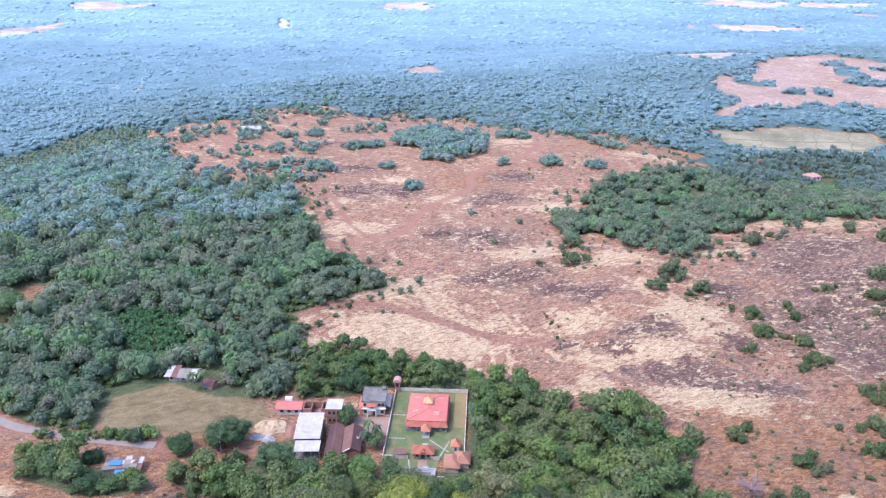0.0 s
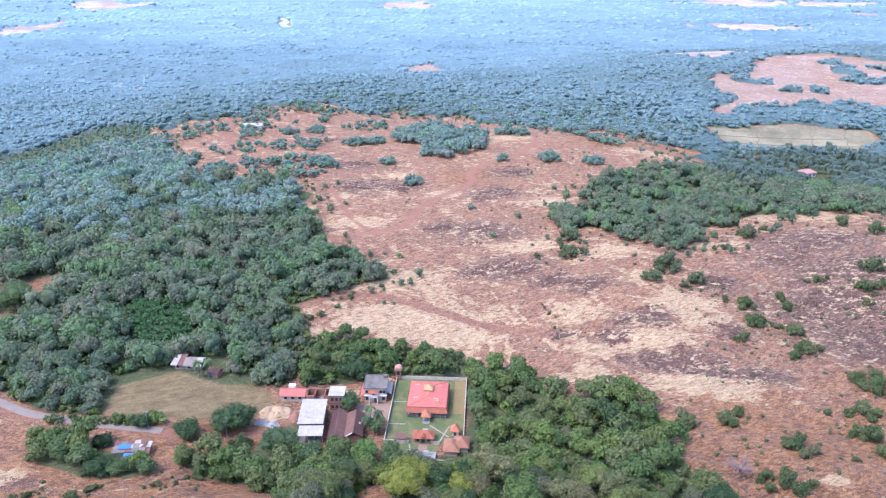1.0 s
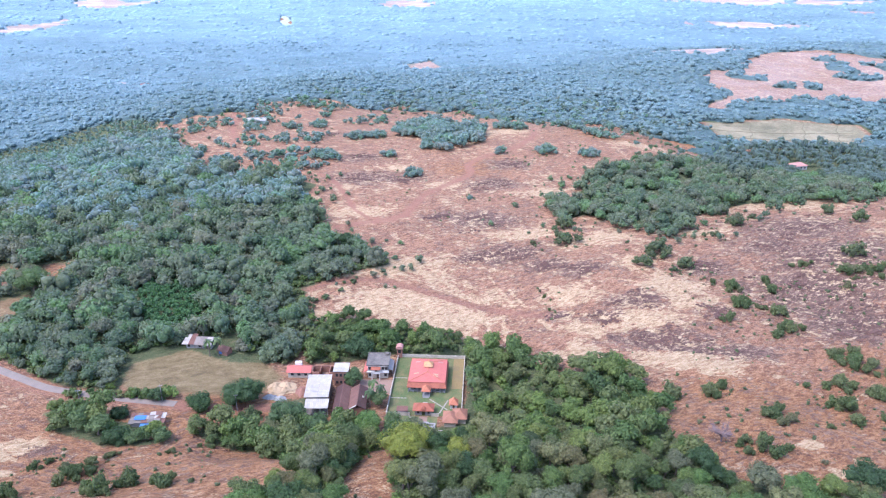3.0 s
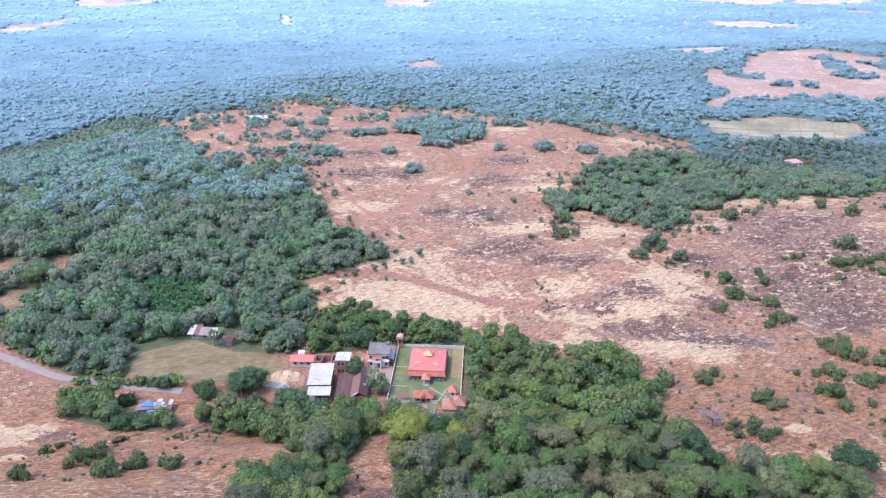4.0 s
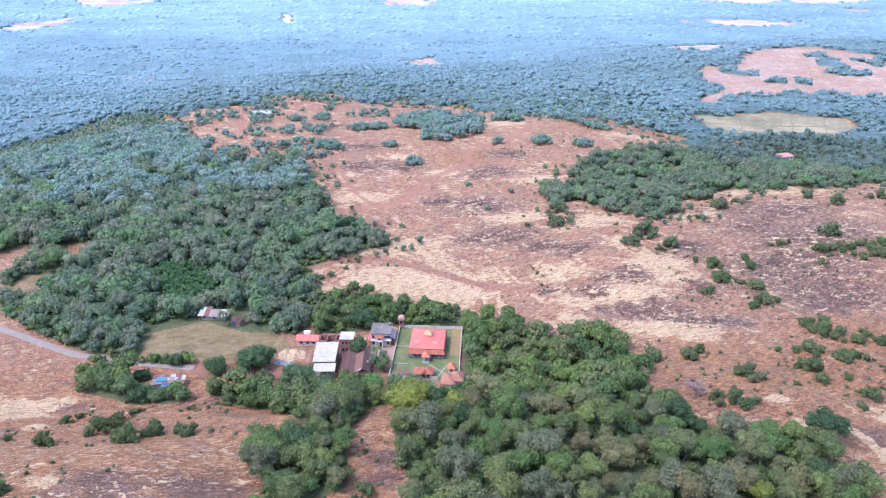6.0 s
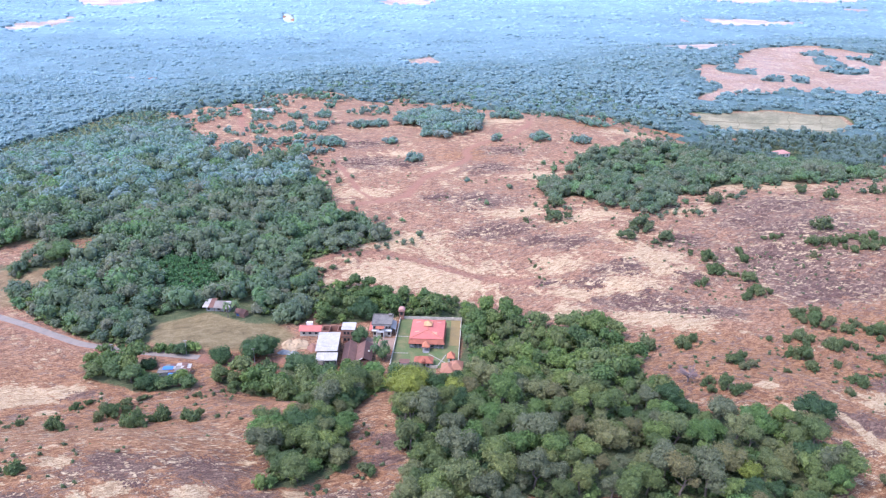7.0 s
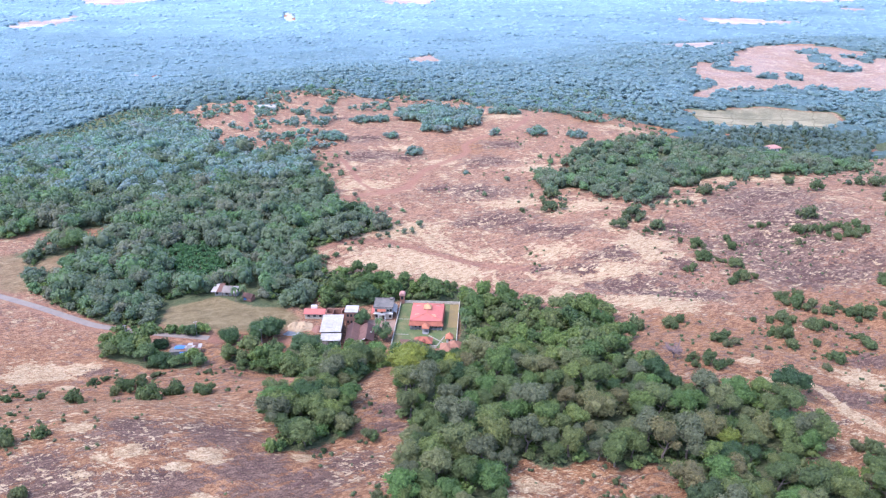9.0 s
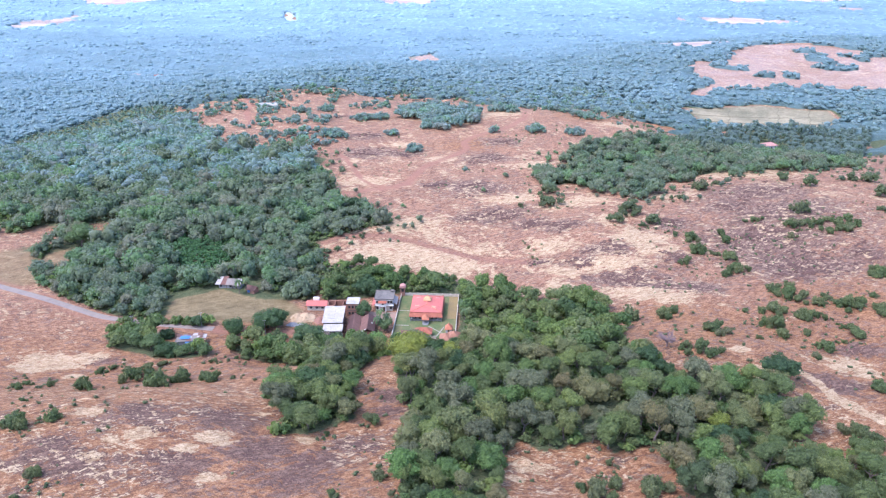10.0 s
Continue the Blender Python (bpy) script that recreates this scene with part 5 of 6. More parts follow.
def dead_tree(x, y, seed):
    rng = random.Random(seed)
    ob = thing("bare_tree", x, y, float(land(x, y)), 0, "leafless mauve-grey tree with fine bare twigs", "tree")
    bm = bmesh.new()
    tube(bm, [(0, 0, -0.4), (0.1, 0, 1.2), (0, 0.1, 2.6)], [0.3, 0.22, 0.16])
    part("trunk", bm, M_DEADWOOD, ob)
    bm = bmesh.new()
    for i in range(26):
        a = i * 2.4
        e = Vector((math.cos(a) * rng.uniform(2.0, 4.6), math.sin(a) * rng.uniform(2.0, 4.6), rng.uniform(2.4, 5.6)))
        s = Vector((0, 0, rng.uniform(1.2, 2.6)))
        tube(bm, [s, s.lerp(e, 0.5) + Vector((0, 0, 0.2)), e], [0.1, 0.07, 0.03], 4)
        for j in range(22):
            p = s.lerp(e, rng.uniform(0.45, 1.0))
            q = p + Vector((rng.uniform(-1, 1), rng.uniform(-1, 1), rng.uniform(0.0, 1.2)))
            tube(bm, [p, q], [0.05, 0.025], 3)
    part("twig_spray", bm, M_DEADWOOD, ob)


dead_tree(*BARE_TREE, 4)


# ---------- the temple court ----------
T = -3.3      # the court is turned a little


def temple():
    ob = thing("temple", -5.7, 243.6, 0, T, "temple hall under a broad red hipped roof with an ochre cap", "temple")
    part("plinth", box(-7.2, 7.2, -7.2, 10.4, -0.3, 0.6, 0.05), M_STONE, ob)
    part("wall", box(-6.6, 6.6, -6.6, 9.8, 0.6, 3.0), M_STONE, ob, "grey granite wall")
    windows(ob, (-5.0, -3.0, 3.0, 5.0), -6.6, 1.1, 0.8, 1.2, M_WOOD)
    side_windows(ob, 6.6, (-4.5, -2, 0.5, 3, 5.5, 8), 1.1, 0.8, 1.2, M_WOOD)
    side_windows(ob, -6.6, (-4.5, -2, 0.5, 3, 5.5, 8), 1.1, 0.8, 1.2, M_WOOD, -1)
    for x in (-7.3, -5.4, -3.6, -1.8, 1.8, 3.6, 5.4, 7.3):
        part("pillar", box(x - 0.18, x + 0.18, -7.75, -7.4, 0, 2.75, 0.04), M_STONE, ob)
    for y in np.linspace(-5, 10, 6):
        for x in (-7.4, 7.4):
            part("pillar", box(x - 0.18, x + 0.18, y - 0.18, y + 0.18, 0, 2.75, 0.04), M_STONE, ob)
    e, u = (-8.0, 8.0, -8.3, 11.2), (-7.2, 7.2, -6.6, 10.4)
    low, up = [(e[0], e[2], 2.65), (e[1], e[2], 2.65), (e[1], e[3], 2.65), (e[0], e[3], 2.65)], [(u[0], u[2], 4.5), (u[1], u[2], 4.5), (u[1], u[3], 4.5), (u[0], u[3], 4.5)]
    for i in range(4):
        j = (i + 1) % 4
        part("tile_skirt", slab([low[i], low[j], up[j], up[i]], 0.15), M_TILE, ob, "weathered clay tile skirt of the roof")
    part("roof", hip_roof(-7.5, 7.5, -7.0, 10.7, 4.55, 5.95, 3.4, 0.12), M_REDROOF, ob, "coral red metal roof sheets")
    part("ridge_cap", box(-0.14, 0.14, -1.55, 5.25, 5.9, 6.06), M_ORANGETILE, ob)
    for sx in (-1, 1):
        for sy, yr in ((-7.0, -1.55), (10.7, 5.25)):
            bm = bmesh.new()
            tube(bm, [(0, yr, 5.98), (sx * 3.75, (yr + sy) / 2, 5.29), (sx * 7.5, sy, 4.6)], [0.13, 0.13, 0.13], 6)
            part("hip_cap", bm, M_ORANGETILE, ob)
    for x, y in ((-4.6, 7.2), (4.8, 7.2), (-4.6, -1.6), (3.4, -2.4), (3.4, -3.6)):
        z = 5.95 - 1.4 * abs(x) / 7.5
        k = 1.4 / 7.5 * (-1 if x > 0 else 1)
        part("roof_light", slab([(x - 1.0, y - 0.35, z - k + 0.05), (x + 1.0, y - 0.35, z + k + 0.05), (x + 1.0, y + 0.35, z + k + 0.05), (x - 1.0, y + 0.35, z - k + 0.05)], 0.03), M_PINK if y > 0 else M_SAND, ob, "pale faded roof sheet")
    part("cap_drum", box(-1.3, 1.3, 2.2, 4.8, 5.5, 6.4, 0.05), M_GOLD, ob)
    part("cap", hip_roof(-1.9, 1.9, 1.6, 5.4, 6.3, 8.1, 0.02, 0.12), M_GOLD, ob, "ochre pyramid cap over the sanctum")
    bm = bmesh.new()
    tube(bm, [(0, 3.5, 7.9), (0, 3.5, 8.2), (0, 3.5, 8.5), (0, 3.5, 9.0)], [0.08, 0.22, 0.12, 0.02], 8)
    part("finial", bm, M_GOLD, ob)
    # entrance porch
    porch = part("porch", box(-1.5, 1.5, -10.8, -7.8, 0, 0.45, 0.04), M_STONE, ob)
    for x in (-1.3, 1.3):
        part("pillar", box(x - 0.16, x + 0.16, -10.6, -10.28, 0.45, 2.9), M_STONE, porch)
    part("porch_roof", hip_roof(-1.8, 1.8, -11.2, -7.4, 2.8, 4.6, 0.3), M_ORANGETILE, porch, "small orange tiled porch roof")
    part("door", box(-0.7, 0.7, -6.67, -6.605, 0.6, 2.6), M_WOOD, ob, "dark wooden temple door")
    part("step", box(-1.2, 1.2, -11.5, -10.8, 0, 0.2), M_STONE, porch)
    return ob


def gatehouse():
    ob = thing("gatehouse", -7.0, 222.2, 0, T, "grey gatehouse under a red tiled hipped roof", "gatehouse")
    part("wall", box(-3.3, -0.7, -1.7, 1.9, 0, 2.7), M_STONE, ob)
    part("wall", box(0.7, 3.3, -1.7, 1.9, 0, 2.7), M_STONE, ob)
    part("lintel", box(-0.7, 0.7, -1.6, 1.8, 2.2, 2.7), M_STONE, ob)
    part("roof", hip_roof(-4.1, 4.1, -2.6, 2.7, 2.6, 4.6), M_TILE, ob, "red tiled roof")
    part("gable", hip_roof(-0.9, 0.9, -2.7, -0.8, 3.5, 4.5, 0.1), M_TILE, ob, "small dormer gable")
    windows(ob, (-2.0, 2.0), -1.7, 1.0, 0.7, 0.9, M_WOOD)


def shrine():
    ob = thing("shrine", 4.6, 226.0, 0, T, "small white shrine with a peaked orange roof", "shrine")
    part("wall", box(-1.3, 1.3, -1.3, 1.5, 0, 2.2), M_WHITE, ob)
    part("roof", hip_roof(-1.8, 1.8, -1.9, 2.0, 2.2, 4.4, 0.4), M_ORANGETILE, ob, "orange tiled roof")
    part("door", box(-0.4, 0.4, -1.36, -1.305, 0, 1.8), M_WOOD, ob)
    bm = bmesh.new()
    tube(bm, [(0, 0, 4.2), (0, 0, 4.6), (0, 0, 5.0)], [0.12, 0.14, 0.02], 8)
    part("finial", bm, M_GOLD, ob)


def lower_hall():
    ob = thing("lower_hall", 4.4, 216.6, 0, T, "low hall with two weathered brown tiled hipped roofs", "hall")
    part("wall", box(-3.4, 1.0, -3.6, 2.8, 0, 2.4), M_PLASTER, ob)
    part("wall", box(1.0, 4.6, -1.2, 4.2, 0, 2.5), M_PLASTER, ob)
    part("roof", hip_roof(-4.1, 1.8, -4.3, 3.5, 2.4, 4.4), M_FADEDTILE, ob, "weathered orange-brown tiled roof")
    part("roof", hip_roof(-0.6, 5.2, -1.9, 4.9, 2.5, 4.9), M_FADEDTILE, ob, "faded orange-brown tiled roof")


def small_shed():
    ob = thing("open_shed", -15.2, 221.6, 0, T, "small open shed with a brown sheet roof on posts", "shed")
    part("roof", slab([(-2.2, -1.4, 2.2), (2.2, -1.4, 2.2), (2.2, 1.4, 2.7), (-2.2, 1.4, 2.7)], 0.1), M_BROWNTILE, ob)
    for x in (-2, 2):
        for y in (-1.2, 1.2):
            part("post", box(x - 0.09, x + 0.09, y - 0.09, y + 0.09, 0, 2.2 + (y > 0) * 0.4), M_STONE, ob)
    part("bench", box(-1.8, 1.8, 0.6, 1.1, 0, 0.5), M_STONE, ob)


def tank():
    ob = thing("stone_tank", -6.2, 210.6, 0.1, T, "stepped grey stone water tank below the gate", "tank")
    for k in range(3):
        z1 = 1.2 - k * 0.35
        d = k * 0.5
        part("step", box(-3.6 + d, 3.6 - d, 3.0 - d, 3.5 - d, -0.3, z1), M_STONE, ob)
        part("step", box(-3.6 + d, -3.1 + d, -3.0, 3.0 - d, -0.3, z1), M_STONE, ob)
        part("step", box(3.1 - d, 3.6 - d, -3.0, 3.0 - d, -0.3, z1), M_STONE, ob)
    part("floor_slab", box(-2.1, 2.1, -3.0, 2.0, -0.3, 0.1), M_CONCRETE, ob)
    part("stair", box(-0.9, 0.9, 3.5, 5.0, -0.2, 0.6), M_STONE, ob)


def court_wall():
    ob = thing("compound_wall", -5.0, 240.0, 0, T, "whitewashed temple compound wall with square posts", "wall", kind="structure")
    runs = [((-15.2, 22.5), (13.6, 22.5)), ((13.6, 22.5), (13.6, -17.0)), ((-15.2, 22.5), (-15.2, -20.0)), ((-15.2, -20.0), (-6.0, -20.0)), ((2.2, -20.0), (5.2, -20.0))]
    for (x0, y0), (x1, y1) in runs:
        n = max(1, round(math.hypot(x1 - x0, y1 - y0) / 4.0))
        for i in range(n):
            a, b = i / n, (i + 1) / n
            xa, ya, xb, yb = x0 + (x1 - x0) * a, y0 + (y1 - y0) * a, x0 + (x1 - x0) * b, y0 + (y1 - y0) * b
            if x0 == x1:
                w = box(xa - 0.11, xa + 0.11, min(ya, yb) + 0.2, max(ya, yb) - 0.2, -0.4, 1.45)
            else:
                w = box(min(xa, xb) + 0.2, max(xa, xb) - 0.2, ya - 0.11, ya + 0.11, -0.4, 1.45)
            part("wall_panel", w, M_PLASTER, ob)
            part("post", box(xa - 0.2, xa + 0.2, ya - 0.2, ya + 0.2, -0.4, 1.58, 0.03), M_PLASTER, ob)


def court_ground():
    def sheet(name, x0, x1, y0, y1, z, mat, label, cat):
        ob = new(name, bpy.data.meshes.new(name))
        bm = bmesh.new()
        add_box(bm, x0, x1, y0, y1, z - 0.4, z)
        bm.to_mesh(ob.data)
        bm.free()
        ob.data.materials.append(mat)
        ob.matrix_world = pose(-5, 240, 0, 0, 0, T)
        tagged(ob, label, cat, kind="structure")
        return ob
    sheet("lawn", -15.0, 8.9, -19.8, 22.3, 0.06, M_LAWN, "watered green lawn round the temple", "lawn")
    sheet("lawn", 8.9, 13.4, -1.0, 22.3, 0.06, M_DRYLAWN, "dry yellow-brown grass beside the temple", "lawn")
    sheet("lawn", 8.9, 13.4, -19.8, -1.0, 0.06, M_LAWN, "green lawn strip beside the shrine", "lawn")
    sheet("lawn", -15.0, 4.5, -31.5, -20.2, 0.06, M_LAWN, "green lawn before the gate", "lawn")
    path = thing("footpath", -5, 240, 0, T, "pale slab footpath across the lawn", "path", kind="structure")
    def strip(x0, y0, x1, y1, w=0.55):
        n = max(1, round(math.hypot(x1 - x0, y1 - y0) / 1.2))
        a = math.atan2(y1 - y0, x1 - x0)
        for i in range(n):
            k = (i + 0.5) / n
            ob = part("slab", box(-0.56, 0.56, -w / 2, w / 2, 0.0, 0.05, 0.02), M_PATH, path)
            ob.matrix_basis = Matrix.Translation((x0 + (x1 - x0) * k, y0 + (y1 - y0) * k, 0.06)) @ Matrix.Rotation(a, 4, "Z")
    strip(-15, -8.5, -8.5, -8.5)
    strip(-15, 6.0, -8.5, 6.0)
    strip(0.6, -8.8, 8.0, -15.5)
    strip(8.0, -9.0, 5.0, -18.0)
    strip(-0.8, -10.8, -1.2, -15.5, 2.0)
    strip(-10.0, -20.4, -11.0, -30.0)
    strip(-6.0, -20.4, -4.6, -28.5)
    strip(1.0, -28.8, 7.0, -28.8)
    yard = sheet("yard", -0.9 - 1.6, -0.9 + 1.6, -24.4, -20.3, 0.08, M_YARD, "trodden brown earth before the gate", "yard")
    return yard


def tower():
    ob = thing("gate_tower", -18.3, 263.6, 0, T, "narrow brown tower with a barrel-vaulted pink roof", "tower")
    part("wall", box(-1.1, 1.1, -1.2, 1.2, -0.2, 4.6), M_BRICK, ob)
    # dark plate on the wall, painted for the shade of an opening
    part("opening", box(-0.6, 0.6, -1.26, -1.205, 2.4, 4.0), M_DARKGAP, ob)
    bm = bmesh.new()
    n = 10
    rows = []
    for k in range(n + 1):
        a = math.pi * k / n
        rows.append([bm.verts.new((-1.6 * math.cos(a), s, 4.6 + 1.25 * math.sin(a))) for s in (-1.6, 1.6)])
    for p, q in zip(rows, rows[1:]):
        bm.faces.new((p[0], q[0], q[1], p[1]))
    bm.faces.new([r[0] for r in rows][::-1])
    bm.faces.new([r[1] for r in rows])
    bm.faces.new((rows[0][1], rows[0][0], rows[-1][0], rows[-1][1])[::-1])
    part("vault", bm, M_PINK, ob, "faded pink barrel vault")


# ---------- houses and sheds of the hamlet ----------
def terrace_house():
    ob = thing("terrace_house", -26.4, 251.2, 0, -1.5, "two-storey cream house with a weathered flat concrete roof", "house")
    part("wall", box(-4.1, 4.1, -4.6, 4.8, -0.2, 3.0), M_PLASTER, ob)
    part("wall", box(-4.1, 4.1, -4.6, 4.8, 3.15, 6.0), M_WHITE, ob)
    part("floor_slab", box(-4.6, 4.6, -5.2, 5.0, 3.0, 3.15), M_WHITE, ob)
    part("roof", box(-4.7, 4.7, -4.9, 5.2, 6.0, 6.2), M_CONCRETE, ob, "blackened flat concrete roof")
    for a in ((-4.7, 4.7, -4.9, -4.7), (-4.7, 4.7, 5.0, 5.2), (-4.7, -4.5, -4.7, 5.0), (4.5, 4.7, -4.7, 5.0)):
        part("parapet", box(*a, 6.2, 6.5), M_CONCRETE, ob)
    part("roof_tank", box(2.6, 4.0, 3.0, 4.5, 6.2, 7.2, 0.08), M_CONCRETE, ob)
    part("balcony_slab", box(-2.5, 1.1, -6.3, -5.2, 2.98, 3.13), M_WHITE, ob)
    part("balcony_rail", box(-2.5, 1.1, -6.3, -6.18, 3.13, 3.95), M_WHITE, ob)
    part("porch_roof", slab([(-2.7, -6.5, 5.0), (1.3, -6.5, 5.0), (1.3, -4.6, 5.5), (-2.7, -4.6, 5.5)], 0.1), M_TILE, ob, "small rust-red porch roof")
    for x in (-2.3, 0.9):
        part("pillar", box(x - 0.12, x + 0.12, -6.15, -5.91, 3.13, 4.95), M_WHITE, ob)
        part("pillar", box(x - 0.16, x + 0.16, -6.2, -5.88, 0, 2.98), M_WHITE, ob)
    windows(ob, (-3.2, 3.2), -4.6, 1.0, 1.0, 1.2, M_WOOD)
    windows(ob, (-3.3, 2.2, 3.5), -4.6, 4.1, 1.0, 1.2, M_WOOD)
    part("door", box(-0.5, 0.5, -4.66, -4.605, 0, 2.1), M_WOOD, ob)
    part("door", box(-1.2, -0.2, -4.66, -4.605, 3.15, 5.2), M_WOOD, ob)
    side_windows(ob, 4.1, (-2, 2), 1.0)
    side_windows(ob, -4.1, (-2, 2), 1.0, out=-1)
    part("awning", slab([(-6.0, -4.5, 2.6), (-4.1, -4.5, 3.8), (-4.1, 3.5, 3.8), (-6.0, 3.5, 2.6)], 0.08), M_REDROOF, ob, "faded red lean-to sheet roof")
    part("awning", slab([(4.1, -3.5, 4.2), (6.2, -3.5, 3.0), (6.2, 4.5, 3.0), (4.1, 4.5, 4.2)], 0.08), M_ASBESTOS, ob, "grey lean-to sheet roof")
    for x in (-5.9, 6.1):
        for y in (-3.2, 3.2):
            part("post", box(x - 0.07, x + 0.07, y - 0.07, y + 0.07, 0, 2.5 if x < 0 else 3.0), M_STEEL, ob)
    yard = new("yard", bpy.data.meshes.new("yard"))
    bm = box(-6.5, 8.0, -16, -5.8, -0.3, 0.05)
    bm.to_mesh(yard.data)
    bm.free()
    yard.data.materials.append(M_YARD)
    yard.matrix_world = pose(-27.0, 251.2, 0, 0, 0, -1.5)
    tagged(yard, "swept earth yard before the cream house", "yard", kind="structure")


def long_house():
    ob = thing("long_house", -64.0, 246.7, 0, -1.5, "long cream house with a red sheet roof", "house")
    part("wall", box(0.2, 9.6, 0.3, 4.7, -0.2, 3.0), M_PLASTER, ob)
    part("roof", slab([(-0.3, -0.5, 2.9), (10.0, -0.5, 2.9), (10.0, 2.5, 4.3), (-0.3, 2.5, 4.3)], 0.08), M_REDROOF, ob, "red roof sheets")
    part("roof", slab([(-0.3, 2.5, 4.3), (10.0, 2.5, 4.3), (10.0, 5.4, 2.9), (-0.3, 5.4, 2.9)], 0.08), M_REDROOF, ob, "red roof sheets")
    for x0, x1 in ((0.2, 0.45), (9.35, 9.6)):
        bm = bmesh.new()
        add_slab(bm, [(x0, 0.3, 3.0), (x1, 0.3, 3.0), (x1, 2.5, 4.15), (x0, 2.5, 4.15)], 0.2)
        add_slab(bm, [(x0, 2.5, 4.15), (x1, 2.5, 4.15), (x1, 4.7, 3.0), (x0, 4.7, 3.0)], 0.2)
        part("gable", bm, M_PLASTER, ob)
    windows(ob, (2.0, 4.8, 7.6), 0.3, 1.1, 1.3, 1.1, M_WHITE)
    part("water_tank", box(2.4, 5.2, 4.9, 6.4, 0, 4.4, 0.06), M_WHITE, ob, "white water tank behind the ridge")


def brick_shell():
    """Unfinished brick building: open rooms and a two-storey end under a white roof."""
    ob = thing("brick_building", -54.0, 241.2, 0, -1.0, "unfinished two-storey red brick building, partly roofless", "building")
    for a in ((0.2, 10.0, 9.6, 9.9), (0.2, 0.5, 4.6, 9.6), (3.4, 3.65, 5.0, 9.6), (0.5, 3.4, 4.6, 4.9), (7.3, 7.55, 4.6, 9.6), (7.55, 10.2, 4.6, 4.85)):
        part("brick_wall", box(*a, -0.1, 3.4), M_BRICK, ob)
    part("room_floor", box(0.5, 10.0, 4.6, 9.6, -0.1, 0.25), M_YARD, ob, "sandy rubble floor of the open rooms")
    part("wall", box(10.2, 15.9, 0.0, 5.4, -0.1, 6.6), M_BRICK, ob)
    part("floor_band", box(10.12, 15.98, -0.1, 5.45, 3.1, 3.35), M_CONCRETE, ob)
    windows(ob, (11.4, 13.0, 14.7), 0.0, 1.1, 0.9, 1.2, M_CONCRETE)
    windows(ob, (11.4, 13.0, 14.7), 0.0, 4.4, 0.9, 1.2, M_CONCRETE)
    side_windows(ob, 15.9, (1.5, 3.8), 4.4, 0.9, 1.2, M_CONCRETE)
    for i in range(2):
        x = 9.9 + i * 3.15
        part("roof_sheet", slab([(x, -0.4, 6.9), (x + 3.1, -0.4, 6.9), (x + 3.1, 5.8, 7.3), (x, 5.8, 7.3)], 0.07), M_WHITEROOF, ob, "white roof sheet")


def white_hall():
    ob = thing("roofed_hall", -48.6, 231.6, 0, 1.0, "tall shed under a broad white sheet roof", "hall")
    part("wall", box(-4.3, -4.05, -6.6, 6.8, -0.1, 5.6), M_BRICK, ob)
    part("wall", box(4.05, 4.3, -6.6, 6.8, -0.1, 5.3), M_BRICK, ob, "raw brick side wall")
    part("wall", box(-4.05, 4.05, 6.5, 6.8, -0.1, 5.6), M_BRICK, ob)
    for y in np.linspace(-5.6, 5.6, 5):
        part("pilaster", box(4.3, 4.55, y - 0.2, y + 0.2, -0.1, 5.2), M_CONCRETE, ob)
    for i in range(9):
        y0, y1 = -7.1 + i * 1.6, -7.1 + (i + 1) * 1.6
        z = 5.55 + i * 0.12
        for x0, x1 in ((-4.8, 0.4), (0.45, 4.7)):
            part("roof_sheet", slab([(x0, y0 + 0.07, z), (x1, y0 + 0.07, z), (x1, y1, z + 0.14), (x0, y1, z + 0.14)], 0.06), M_ASBESTOS if (i * 7 + int(x0)) % 5 in (1, 3) else M_WHITEROOF, ob, "weathered white corrugated roof sheet")
    for y in np.linspace(-6.6, 6.6, 6):
        part("scaffold_post", box(4.9, 5.02, y - 0.06, y + 0.06, -0.1, 5.6), M_WOOD, ob)
    part("scaffold_rail", box(4.9, 5.02, -6.6, 6.6, 4.4, 4.52), M_WOOD, ob)
    part("porch_roof", slab([(-4.0, -12.4, 4.2), (5.0, -12.4, 4.2), (5.0, -7.2, 5.0), (-4.0, -7.2, 5.0)], 0.08), M_WHITEROOF, ob, "white porch roof sheet")
    for x in (-3.8, -0.8, 2.0, 4.8):
        part("post", box(x - 0.1, x + 0.1, -12.1, -11.9, 0, 4.15), M_STEEL, ob)
    part("front_beam", box(-4.05, 4.05, -6.6, -6.35, 4.6, 5.5), M_CONCRETE, ob)
    part("hall_floor", box(-4.0, 4.0, -11.5, 6.4, -0.1, 0.2), M_CONCRETE, ob)


